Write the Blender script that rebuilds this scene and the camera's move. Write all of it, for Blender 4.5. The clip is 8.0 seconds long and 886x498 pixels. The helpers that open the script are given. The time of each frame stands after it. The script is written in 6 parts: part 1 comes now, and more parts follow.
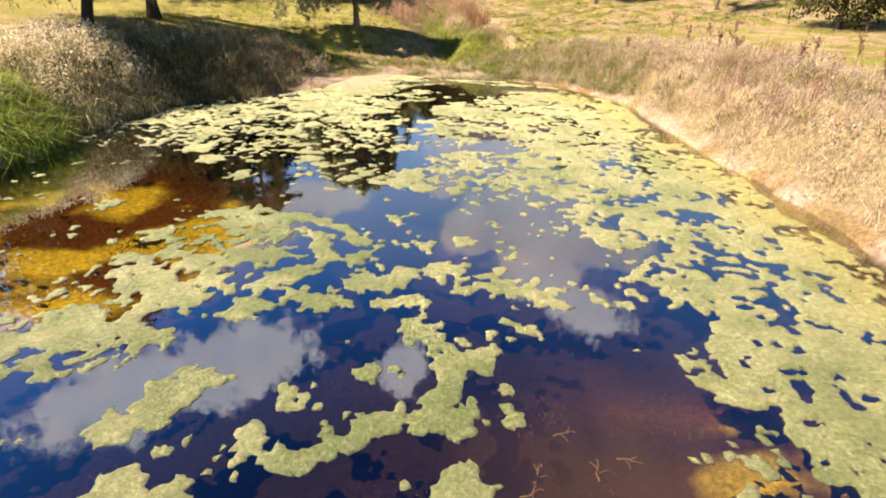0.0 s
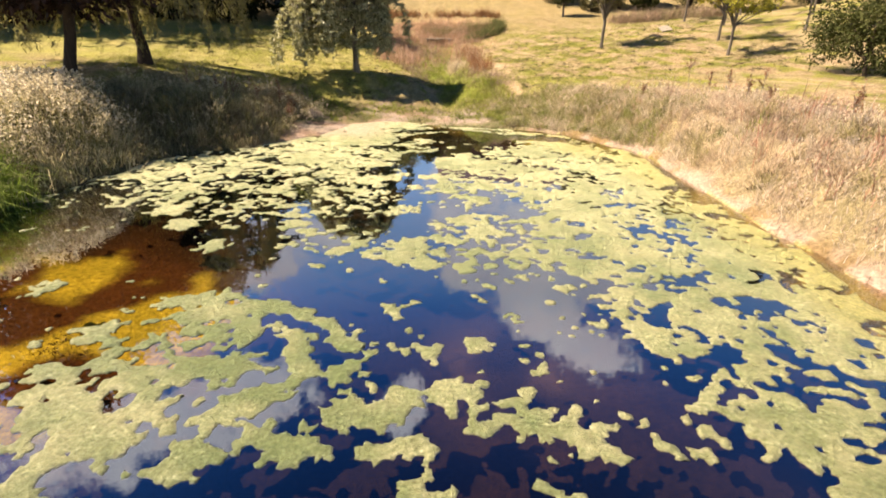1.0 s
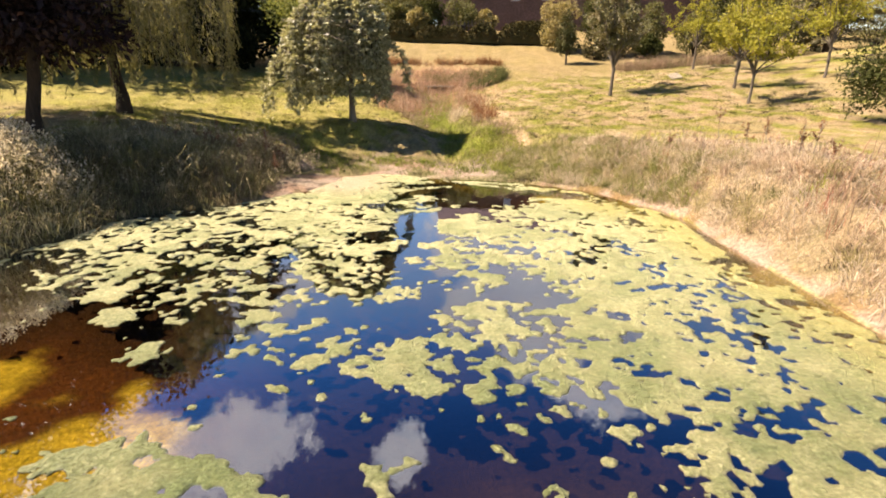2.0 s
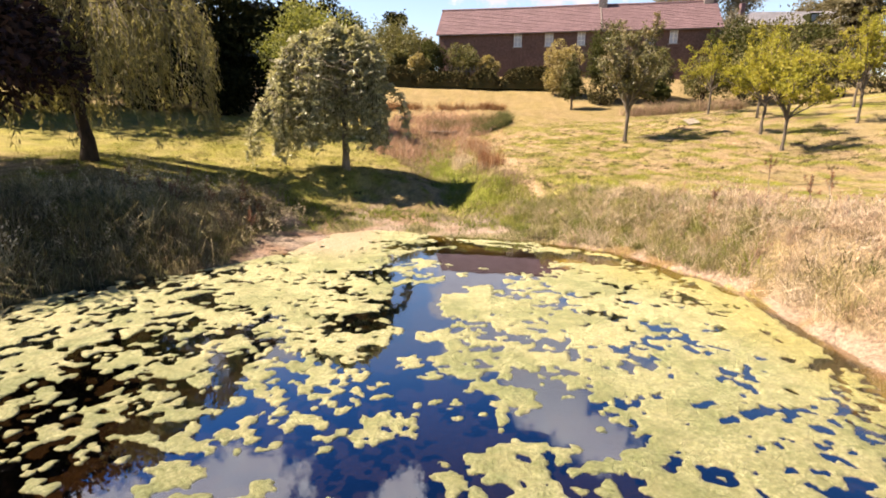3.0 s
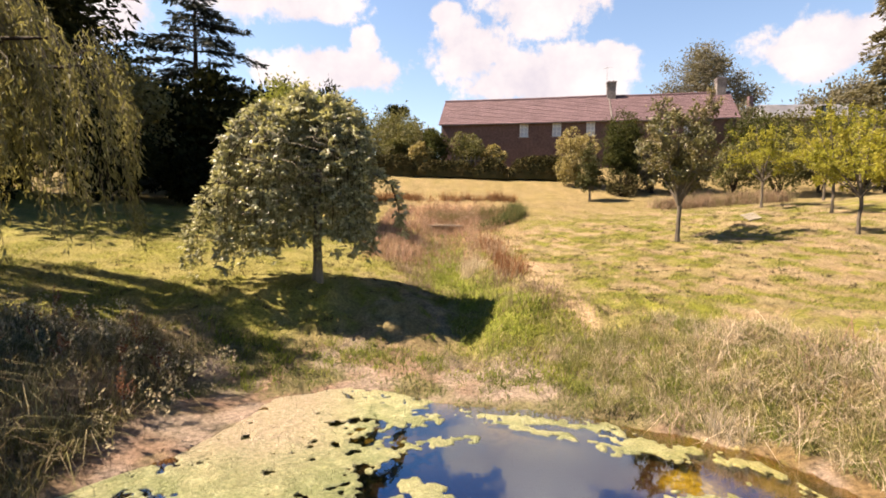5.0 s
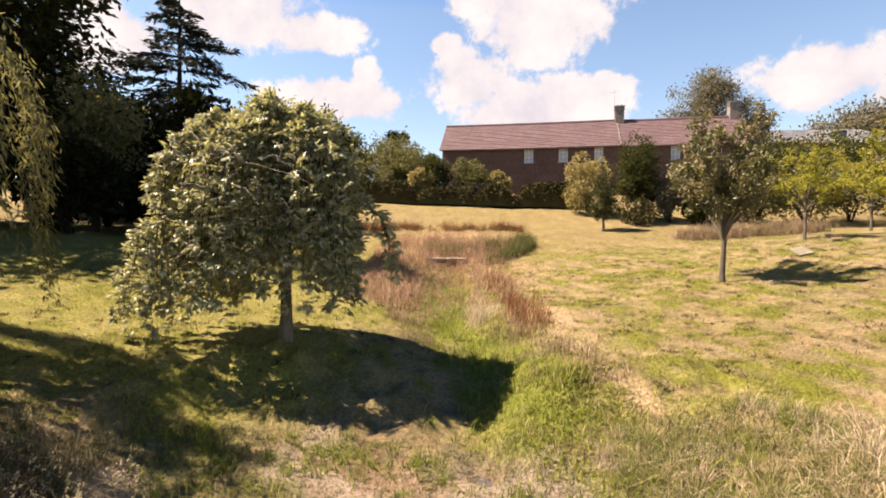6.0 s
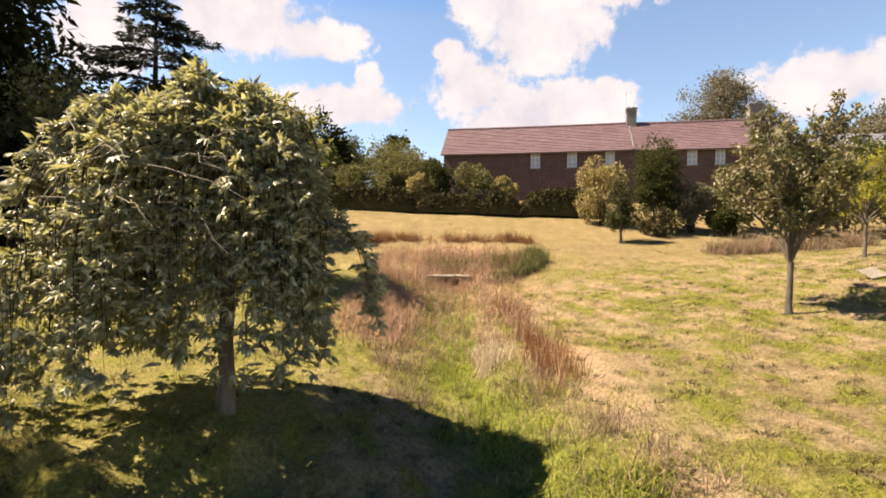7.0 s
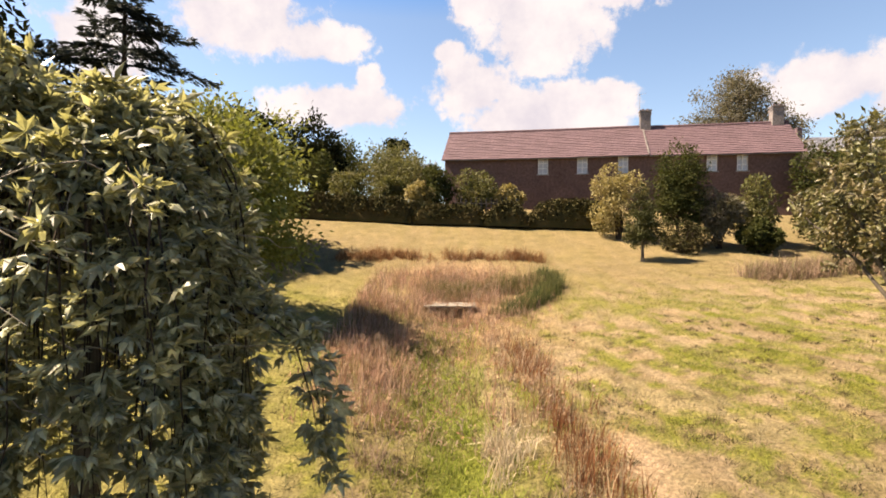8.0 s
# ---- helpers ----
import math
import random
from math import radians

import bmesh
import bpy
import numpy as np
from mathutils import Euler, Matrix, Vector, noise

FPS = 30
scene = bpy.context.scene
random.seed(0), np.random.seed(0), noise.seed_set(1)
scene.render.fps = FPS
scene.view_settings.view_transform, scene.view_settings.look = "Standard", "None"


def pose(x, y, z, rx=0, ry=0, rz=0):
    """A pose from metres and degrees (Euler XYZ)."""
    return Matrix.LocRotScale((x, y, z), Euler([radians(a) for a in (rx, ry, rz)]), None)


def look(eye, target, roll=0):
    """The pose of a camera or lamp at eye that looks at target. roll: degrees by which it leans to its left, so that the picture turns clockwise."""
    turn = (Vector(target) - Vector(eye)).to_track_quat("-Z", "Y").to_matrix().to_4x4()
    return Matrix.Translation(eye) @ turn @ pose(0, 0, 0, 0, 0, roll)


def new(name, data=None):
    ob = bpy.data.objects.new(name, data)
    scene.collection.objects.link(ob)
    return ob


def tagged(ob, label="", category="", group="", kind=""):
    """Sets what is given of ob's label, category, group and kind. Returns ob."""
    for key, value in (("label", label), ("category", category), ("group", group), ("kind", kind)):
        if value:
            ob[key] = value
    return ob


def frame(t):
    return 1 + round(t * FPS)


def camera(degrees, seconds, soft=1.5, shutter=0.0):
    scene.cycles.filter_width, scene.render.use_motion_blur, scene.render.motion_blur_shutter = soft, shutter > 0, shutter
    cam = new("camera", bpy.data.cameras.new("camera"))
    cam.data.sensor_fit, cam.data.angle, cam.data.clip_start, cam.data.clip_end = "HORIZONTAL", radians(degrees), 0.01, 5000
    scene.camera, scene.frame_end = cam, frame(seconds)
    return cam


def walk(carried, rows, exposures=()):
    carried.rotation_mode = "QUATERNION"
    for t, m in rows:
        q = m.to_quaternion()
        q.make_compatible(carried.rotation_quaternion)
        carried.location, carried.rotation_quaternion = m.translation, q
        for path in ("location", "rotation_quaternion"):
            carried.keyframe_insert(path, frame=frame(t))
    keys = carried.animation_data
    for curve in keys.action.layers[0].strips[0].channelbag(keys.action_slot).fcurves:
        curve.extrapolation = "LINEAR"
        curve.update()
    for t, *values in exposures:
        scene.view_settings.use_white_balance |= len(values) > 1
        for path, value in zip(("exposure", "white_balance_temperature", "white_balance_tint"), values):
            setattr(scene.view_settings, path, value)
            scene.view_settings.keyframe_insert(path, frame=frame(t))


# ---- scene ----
cam = camera(81.7, 8.0, soft=1.8)
METRES, EYE, TILT, LEAN, TURN = 20.0, 3.0, 0.0, 0.0, 0.0
ROWS = [
    (0.0, 0.0, 0.0, 0.0, 0.08, -27.3, -0.15),
    (0.5, -0.0014, 0.0346, 0.0006, 0.13, -25.62, -0.19),
    (1.0, -0.0043, 0.0758, 0.0011, 0.15, -23.21, -0.15),
    (1.5, -0.0064, 0.1232, 0.0004, 0.16, -20.83, -0.15),
    (3.0, -0.0121, 0.2894, -0.0008, 0.26, -13.87, -0.25),
    (3.5, -0.0146, 0.3514, 0.0004, 0.29, -11.45, -0.31),
    (4.0, -0.0174, 0.4167, 0.0033, 0.34, -9.0, -0.37),
    (4.5, -0.0203, 0.4837, 0.0062, 0.33, -6.63, -0.42),
    (5.0, -0.0225, 0.5524, 0.0096, 0.34, -4.19, -0.47),
    (6.5, -0.0265, 0.7678, 0.0305, 0.47, -0.71, -0.48),
    (7.0, -0.0267, 0.8417, 0.0417, 0.55, -0.62, -0.55),
    (7.5, -0.0267, 0.9165, 0.0611, 0.64, -0.56, -0.58),
    (8.0, -0.0275, 0.9911, 0.0852, 0.71, -0.49, -0.57),
]
walk(cam, [(t, pose(0, 0, EYE, TILT, LEAN, TURN) @ pose(METRES * x, METRES * y, METRES * z, 90 + pitch, roll, yaw)) for t, x, y, z, yaw, pitch, roll in ROWS],
     exposures=[(0.0, 2.06, 6750, 17), (3.5, 2.06, 6750, 21), (5.0, 1.95, 6800, 19), (8.0, 1.88, 6850, 18)])

# ---- light: a summer sun from the left, broken cumulus ----
SUN_TRAVEL = Vector((0.75, -0.06, -1.0)).normalized()
sun_data = bpy.data.lights.new("sun", "SUN")
sun_data.energy, sun_data.angle, sun_data.color = 5.0, radians(0.55), (1.0, 0.865, 0.66)
sun = new("sun", sun_data)
sun.matrix_world = look((-30, 20, 40), Vector((-30, 20, 40)) + SUN_TRAVEL)


def build_world():
    world = bpy.data.worlds.new("sky")
    scene.world = world
    world.use_nodes = True
    nt = world.node_tree
    nt.nodes.clear()
    n, l = nt.nodes, nt.links

    def add(kind, operation=""):
        x = n.new(kind)
        if operation:
            x.operation = operation
        return x

    def maths(op, a, b=None, clamp=False):
        m = add("ShaderNodeMath", op)
        m.use_clamp = clamp
        for k, v in enumerate((a, b)):
            if v is None:
                continue
            if isinstance(v, (int, float)):
                m.inputs[k].default_value = v
            else:
                l.new(v, m.inputs[k])
        return m.outputs[0]

    tc = add("ShaderNodeTexCoord")
    sep = add("ShaderNodeSeparateXYZ")
    l.new(tc.outputs["Generated"], sep.inputs[0])
    az = maths("ARCTAN2", sep.outputs[0], sep.outputs[1])
    el = maths("ARCSINE", sep.outputs[2])
    flat = add("ShaderNodeCombineXYZ")
    l.new(az, flat.inputs[0])
    l.new(el, flat.inputs[1])
    noise_a = add("ShaderNodeTexNoise")
    noise_a.inputs["Scale"].default_value = 7.0
    noise_a.inputs["Detail"].default_value = 9.0
    noise_a.inputs["Roughness"].default_value = 0.62
    l.new(flat.outputs[0], noise_a.inputs["Vector"])
    # cumulus: azimuth, elevation, half width, half height, in degrees
    clouds = CLOUDS_LOW + CLOUDS_HIGH
    best = None
    for a, e, w, h in clouds:
        sub = add("ShaderNodeVectorMath", operation="SUBTRACT")
        l.new(flat.outputs[0], sub.inputs[0])
        sub.inputs[1].default_value = (radians(a), radians(e), 0)
        mul = add("ShaderNodeVectorMath", operation="MULTIPLY")
        l.new(sub.outputs[0], mul.inputs[0])
        mul.inputs[1].default_value = (1 / radians(w), 1 / radians(h), 0)
        ln = add("ShaderNodeVectorMath", operation="LENGTH")
        l.new(mul.outputs[0], ln.inputs[0])
        v = maths("SUBTRACT", 1.0, ln.outputs["Value"])
        best = v if best is None else maths("MAXIMUM", best, v)
    # scattered cloud over the rest of the sky, high up and behind
    noise_b = add("ShaderNodeTexNoise")
    noise_b.inputs["Scale"].default_value = 2.6
    noise_b.inputs["Detail"].default_value = 8.0
    l.new(tc.outputs["Generated"], noise_b.inputs["Vector"])
    behind = maths("MULTIPLY", maths("SUBTRACT", 0.1, sep.outputs[1]), 1.5, clamp=True)
    rest = maths("MULTIPLY", maths("SUBTRACT", noise_b.outputs["Fac"], 0.5), maths("MULTIPLY", behind, 1.4))
    rest = maths("SUBTRACT", rest, 0.95)
    best = maths("MAXIMUM", best, maths("MAXIMUM", rest, -1.0))
    noise_c = add("ShaderNodeTexNoise")
    noise_c.inputs["Scale"].default_value = 19.0
    noise_c.inputs["Detail"].default_value = 8.0
    noise_c.inputs["Roughness"].default_value = 0.66
    l.new(flat.outputs[0], noise_c.inputs["Vector"])
    dens = maths("ADD", best, maths("MULTIPLY", maths("SUBTRACT", noise_a.outputs["Fac"], 0.5), 1.7))
    dens = maths("ADD", dens, maths("MULTIPLY", maths("SUBTRACT", noise_c.outputs["Fac"], 0.5), 1.3))
    ramp = add("ShaderNodeMapRange")
    ramp.interpolation_type = "SMOOTHSTEP"
    l.new(dens, ramp.inputs["Value"])
    ramp.inputs["From Min"].default_value = 0.02
    ramp.inputs["From Max"].default_value = 0.34
    # brightness inside a cloud: grey-lilac bellies, white heads
    body = add("ShaderNodeMapRange")
    l.new(noise_a.outputs["Fac"], body.inputs["Value"])
    body.inputs["From Min"].default_value = 0.35
    body.inputs["From Max"].default_value = 0.6
    tint = add("ShaderNodeMixRGB")
    tint.inputs[1].default_value = (0.86, 0.84, 0.90, 1)
    tint.inputs[2].default_value = (1.12, 1.08, 1.05, 1)
    l.new(body.outputs[0], tint.inputs[0])
    sky = add("ShaderNodeTexSky")
    sky.sky_type, sky.sun_disc = "NISHITA", False
    sky.sun_elevation = math.asin(-SUN_TRAVEL.z)
    sky.sun_rotation = math.atan2(-SUN_TRAVEL.x, -SUN_TRAVEL.y)
    sky.air_density, sky.dust_density, sky.ozone_density = 1.1, 0.25, 4.0
    bg_sky = add("ShaderNodeBackground")
    clear = add("ShaderNodeMixRGB")
    clear.blend_type = "MULTIPLY"
    clear.inputs[0].default_value = 1.0
    # hazy and pale low down, deep blue towards the zenith
    grade = add("ShaderNodeValToRGB")
    stops = [(0.0, (0.71, 0.64, 0.56)), (0.40, (0.66, 0.63, 0.57)), (0.45, (0.40, 0.55, 0.62)), (0.51, (0.15, 0.38, 0.56)), (0.60, (0.065, 0.22, 0.38)), (0.75, (0.02, 0.085, 0.165))]
    while len(grade.color_ramp.elements) < len(stops):
        grade.color_ramp.elements.new(0.5)
    for el_, (pos, colour) in zip(grade.color_ramp.elements, stops):
        el_.position, el_.color = pos, (*colour, 1)
    l.new(sep.outputs[2], grade.inputs[0])
    l.new(grade.outputs[0], clear.inputs[2])
    l.new(sky.outputs[0], clear.inputs[1])
    l.new(clear.outputs[0], bg_sky.inputs[0])
    bg_sky.inputs[1].default_value = 0.096
    bg_cloud = add("ShaderNodeBackground")
    l.new(tint.outputs[0], bg_cloud.inputs[0])
    # the clouds stand brighter the nearer they are to the sun
    lit = add("ShaderNodeMapRange")
    l.new(sep.outputs[2], lit.inputs["Value"])
    lit.inputs["From Min"].default_value, lit.inputs["From Max"].default_value = 0.45, 0.57
    lit.inputs["To Min"].default_value, lit.inputs["To Max"].default_value = 0.25, 0.40
    l.new(lit.outputs[0], bg_cloud.inputs[1])
    mix = add("ShaderNodeMixShader")
    l.new(ramp.outputs[0], mix.inputs[0])
    l.new(bg_sky.outputs[0], mix.inputs[1])
    l.new(bg_cloud.outputs[0], mix.inputs[2])
    out = add("ShaderNodeOutputWorld")
    l.new(mix.outputs[0], out.inputs[0])


CLOUDS_LOW = [(10, 23, 9, 6), (18, 26, 9, 3), (2.5, 17.2, 5.5, 4), (10, 14.2, 11, 3.8), (17.5, 15.6, 3, 2), (-22, 22.5, 8, 4.5),
              (-14.5, 21.0, 6, 2.4), (-11.5, 14.6, 9, 3.0), (-9, 17.5, 1.8, 1.6), (36, 14.6, 7, 3.6), (42, 13.4, 5, 3), (-34, 18.0, 6, 4.5), (0, 20.5, 2, 1.5)]
CLOUDS_HIGH = [(4, 25.5, 6, 3), (12, 29, 8, 4), (19, 32.5, 6, 3.5), (-27, 36.5, 11, 5), (-40, 36, 9, 4.5), (-6, 40, 4, 4), (-64, 24, 8, 4), (66, 22, 9, 4)]
build_world()

# ---- materials ----
def material(name, rough=0.8, spec=0.3):
    m = bpy.data.materials.new(name)
    m.use_nodes = True
    b = m.node_tree.nodes["Principled BSDF"]
    b.inputs["Roughness"].default_value = rough
    b.inputs["Specular IOR Level"].default_value = spec
    return m, m.node_tree, b


def node(nt, kind, **inputs):
    x = nt.nodes.new(kind)
    for k, v in inputs.items():
        x.inputs[k.replace("_", " ")].default_value = v
    return x


def noise_tex(nt, scale, detail=5.0, rough=0.6, stretch=None, kind="Object"):
    tc = nt.nodes.new("ShaderNodeTexCoord")
    src = tc.outputs[kind]
    if stretch:
        mp = nt.nodes.new("ShaderNodeMapping")
        mp.inputs["Scale"].default_value = stretch
        nt.links.new(src, mp.inputs[0])
        src = mp.outputs[0]
    t = node(nt, "ShaderNodeTexNoise", Scale=scale, Detail=detail, Roughness=rough)
    nt.links.new(src, t.inputs["Vector"])
    return t.outputs["Fac"]


def ramp(nt, fac, stops):
    r = nt.nodes.new("ShaderNodeValToRGB")
    e = r.color_ramp.elements
    while len(e) < len(stops):
        e.new(0.5)
    for el, (p, c) in zip(e, stops):
        el.position, el.color = p, (*c, 1)
    nt.links.new(fac, r.inputs[0])
    return r.outputs[0]


def mixc(nt, fac, a, b, mode="MIX"):
    m = nt.nodes.new("ShaderNodeMixRGB")
    m.blend_type = mode
    for k, v in enumerate((fac, a, b)):
        if isinstance(v, (int, float)):
            m.inputs[k].default_value = v
        elif isinstance(v, tuple):
            m.inputs[k].default_value = (*v, 1)
        else:
            nt.links.new(v, m.inputs[k])
    return m.outputs[0]


def bump(nt, b, height, strength=0.4, dist=0.02):
    x = nt.nodes.new("ShaderNodeBump")
    x.inputs["Strength"].default_value, x.inputs["Distance"].default_value = strength, dist
    nt.links.new(height, x.inputs["Height"])
    nt.links.new(x.outputs[0], b.inputs["Normal"])


def leaf_material(name, dark, light, tip=None, through_it=0.35, rough=0.6, spec=0.2, middle=0.5, clump=0.0):
    """Leaves: a colour for each leaf, patches of older leaves, light passing through; clump groups dark and pale ones.
    """
    m, nt, b = material(name, rough, spec)
    geo = nt.nodes.new("ShaderNodeNewGeometry")
    own = geo.outputs["Random Per Island"]
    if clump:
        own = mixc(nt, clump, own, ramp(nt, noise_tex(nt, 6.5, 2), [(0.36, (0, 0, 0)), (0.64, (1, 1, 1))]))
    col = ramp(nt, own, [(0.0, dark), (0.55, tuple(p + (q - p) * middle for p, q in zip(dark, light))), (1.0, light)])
    if tip:
        col = mixc(nt, ramp(nt, noise_tex(nt, 1.1, 3), [(0.45, (0, 0, 0)), (0.65, (1, 1, 1))]), col, tip)
    nt.links.new(col, b.inputs["Base Color"])
    tr = nt.nodes.new("ShaderNodeBsdfTranslucent")
    warm = mixc(nt, 0.5, col, (light[0] * 1.3, light[1] * 1.25, light[2] * 0.6))
    nt.links.new(warm, tr.inputs[0])
    mix = nt.nodes.new("ShaderNodeMixShader")
    mix.inputs[0].default_value = through_it
    nt.links.new(b.outputs[0], mix.inputs[1])
    nt.links.new(tr.outputs[0], mix.inputs[2])
    nt.links.new(mix.outputs[0], nt.nodes["Material Output"].inputs[0])
    return m


def tinted_material(name, rough=0.7, spread=0.35, through_it=0.45):
    """Grass blades: the plant's own colour from its vertices, varied blade by blade."""
    m, nt, b = material(name, rough, 0.25)
    at = nt.nodes.new("ShaderNodeAttribute")
    at.attribute_name = "tint"
    geo = nt.nodes.new("ShaderNodeNewGeometry")
    v = ramp(nt, geo.outputs["Random Per Island"], [(0, (1 - spread,) * 3), (1, (1 + spread,) * 3)])
    col = mixc(nt, 1.0, at.outputs["Color"], v, "MULTIPLY")
    nt.links.new(col, b.inputs["Base Color"])
    tr = nt.nodes.new("ShaderNodeBsdfTranslucent")
    nt.links.new(col, tr.inputs[0])
    mix = nt.nodes.new("ShaderNodeMixShader")
    mix.inputs[0].default_value = through_it
    nt.links.new(b.outputs[0], mix.inputs[1])
    nt.links.new(tr.outputs[0], mix.inputs[2])
    nt.links.new(mix.outputs[0], nt.nodes["Material Output"].inputs[0])
    return m


def bark_material(name, dark, light):
    m, nt, b = material(name, 0.9, 0.2)
    f = noise_tex(nt, 9, 8, 0.7, (1, 1, 0.18))
    nt.links.new(ramp(nt, f, [(0.3, dark), (0.7, light)]), b.inputs["Base Color"])
    bump(nt, b, f, 0.8, 0.03)
    return m


def ground_material():
    m, nt, b = material("meadow_soil", 0.95, 0.15)
    at = nt.nodes.new("ShaderNodeAttribute")
    at.attribute_name = "tint"
    fine = noise_tex(nt, 14, 8, 0.75)
    broad = noise_tex(nt, 1.3, 5, 0.6)
    v = mixc(nt, 1.0, ramp(nt, fine, [(0.3, (0.34, 0.34, 0.31)), (0.68, (1.5, 1.47, 1.4))]),
             ramp(nt, broad, [(0.3, (0.78, 0.8, 0.72)), (0.7, (1.2, 1.16, 1.1))]), "MULTIPLY")
    nt.links.new(mixc(nt, 1.0, at.outputs["Color"], v, "MULTIPLY"), b.inputs["Base Color"])
    bump(nt, b, fine, 0.9, 0.10)
    return m


def water_material():
    """Still pond water: mirror gloss by Fresnel over tea-brown water, clouded where silt is stirred up."""
    m, nt, b = material("pond_water", 0.0, 0.5)
    nt.nodes.remove(b)
    lw = nt.nodes.new("ShaderNodeLayerWeight")
    lw.inputs["Blend"].default_value = 0.5
    pw = nt.nodes.new("ShaderNodeMath")
    pw.operation = "POWER"
    pw.inputs[1].default_value = 3.5
    nt.links.new(lw.outputs["Facing"], pw.inputs[0])
    gain = nt.nodes.new("ShaderNodeMapRange")
    gain.inputs["To Min"].default_value = 0.17
    nt.links.new(pw.outputs[0], gain.inputs["Value"])
    clear = nt.nodes.new("ShaderNodeBsdfTransparent")
    clear.inputs[0].default_value = (0.80, 0.67, 0.44, 1)
    gloss = nt.nodes.new("ShaderNodeBsdfGlossy")
    gloss.inputs["Color"].default_value = (0.76, 0.87, 1.0, 1)
    gloss.inputs["Roughness"].default_value = 0.012
    h = noise_tex(nt, 3.0, 3, 0.5)
    bp = nt.nodes.new("ShaderNodeBump")
    bp.inputs["Strength"].default_value, bp.inputs["Distance"].default_value = 0.035, 0.02
    nt.links.new(h, bp.inputs["Height"])
    nt.links.new(bp.outputs[0], gloss.inputs["Normal"])
    silt = nt.nodes.new("ShaderNodeBsdfDiffuse")
    silt.inputs["Color"].default_value = (0.080, 0.044, 0.020, 1)
    at = nt.nodes.new("ShaderNodeAttribute")
    at.attribute_name = "tint"
    body = nt.nodes.new("ShaderNodeMixShader")
    nt.links.new(at.outputs["Fac"], body.inputs[0])
    nt.links.new(clear.outputs[0], body.inputs[1])
    nt.links.new(silt.outputs[0], body.inputs[2])
    mix = nt.nodes.new("ShaderNodeMixShader")
    nt.links.new(gain.outputs[0], mix.inputs[0])
    nt.links.new(body.outputs[0], mix.inputs[1])
    nt.links.new(gloss.outputs[0], mix.inputs[2])
    nt.links.new(mix.outputs[0], nt.nodes["Material Output"].inputs[0])
    return m


def algae_material():
    """Floating algae: flakes and froth, each flake its own shade, bleached in patches."""
    m, nt, b = material("floating_algae", 0.45, 0.5)
    fine = noise_tex(nt, 26, 9, 0.85)
    mid = noise_tex(nt, 2.2, 5, 0.6)
    tc = nt.nodes.new("ShaderNodeTexCoord")
    vo = node(nt, "ShaderNodeTexVoronoi", Scale=24.0)
    nt.links.new(tc.outputs["Object"], vo.inputs["Vector"])
    sp = nt.nodes.new("ShaderNodeSeparateColor")
    nt.links.new(vo.outputs["Color"], sp.inputs[0])
    c = ramp(nt, fine, [(0.30, (0.035, 0.043, 0.018)), (0.46, (0.145, 0.157, 0.068)), (0.58, (0.28, 0.287, 0.17)), (0.70, (0.62, 0.61, 0.48))])
    c = mixc(nt, ramp(nt, mid, [(0.35, (0, 0, 0)), (0.7, (0.486, 0.486, 0.486))]), c, (0.211, 0.194, 0.101))
    c = mixc(nt, 1.0, c, ramp(nt, sp.outputs[0], [(0.0, (0.84, 0.88, 0.78)), (0.6, (1.0, 1.0, 1.0)), (1.0, (1.22, 1.2, 1.2))]), "MULTIPLY")
    at = nt.nodes.new("ShaderNodeAttribute")
    at.attribute_name = "tint"
    c = mixc(nt, 1.0, c, at.outputs["Color"], "MULTIPLY")
    nt.links.new(c, b.inputs["Base Color"])
    h = mixc(nt, 0.3, fine, vo.outputs["Distance"])
    bump(nt, b, h, 1.0, 0.06)
    return m


def rough_material(name, dark, light, scale=8, rough=0.85, stretch=None, strength=0.5, dist=0.02, spec=0.3, detail=7):
    m, nt, b = material(name, rough, spec)
    f = noise_tex(nt, scale, detail, 0.68, stretch)
    g = noise_tex(nt, scale * 0.13, 4, 0.6)
    c = ramp(nt, f, [(0.28, dark), (0.72, light)])
    c = mixc(nt, 1.0, c, ramp(nt, g, [(0.3, (0.8, 0.79, 0.78)), (0.7, (1.15, 1.14, 1.12))]), "MULTIPLY")
    nt.links.new(c, b.inputs["Base Color"])
    bump(nt, b, f, strength, dist)
    return m


def glass_material():
    m, nt, b = material("window_glass", 0.05, 0.8)
    b.inputs["Base Color"].default_value = (0.05, 0.055, 0.065, 1)
    return m


M_GROUND = ground_material()
M_WATER = water_material()
M_ALGAE = algae_material()
M_BLADE = tinted_material("grass_blades")
M_BARK = bark_material("grey_bark", (0.045, 0.037, 0.028), (0.165, 0.14, 0.11))
M_BARK_PALE = bark_material("pale_bark", (0.06, 0.05, 0.038), (0.19, 0.165, 0.13))
M_BARK_DARK = bark_material("dark_bark", (0.011, 0.008, 0.006), (0.053, 0.037, 0.025))
M_TWIG = rough_material("twig_bark", (0.10, 0.086, 0.064), (0.32, 0.285, 0.225), 20)
# sunlit crests and dark gaps are put into this near-black to pale range
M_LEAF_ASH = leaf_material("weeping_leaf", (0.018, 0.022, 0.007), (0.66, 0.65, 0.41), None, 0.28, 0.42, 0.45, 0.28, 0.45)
M_LEAF_YELLOW = leaf_material("orchard_leaf", (0.115, 0.125, 0.016), (0.30, 0.29, 0.046), (0.28, 0.245, 0.04), 0.48)
M_LEAF_GOLD = leaf_material("golden_leaf", (0.10, 0.088, 0.03), (0.37, 0.31, 0.14), (0.30, 0.245, 0.115), 0.3)
M_LEAF_LIME = leaf_material("lime_leaf", (0.065, 0.085, 0.016), (0.21, 0.23, 0.06), (0.19, 0.185, 0.05), 0.35)
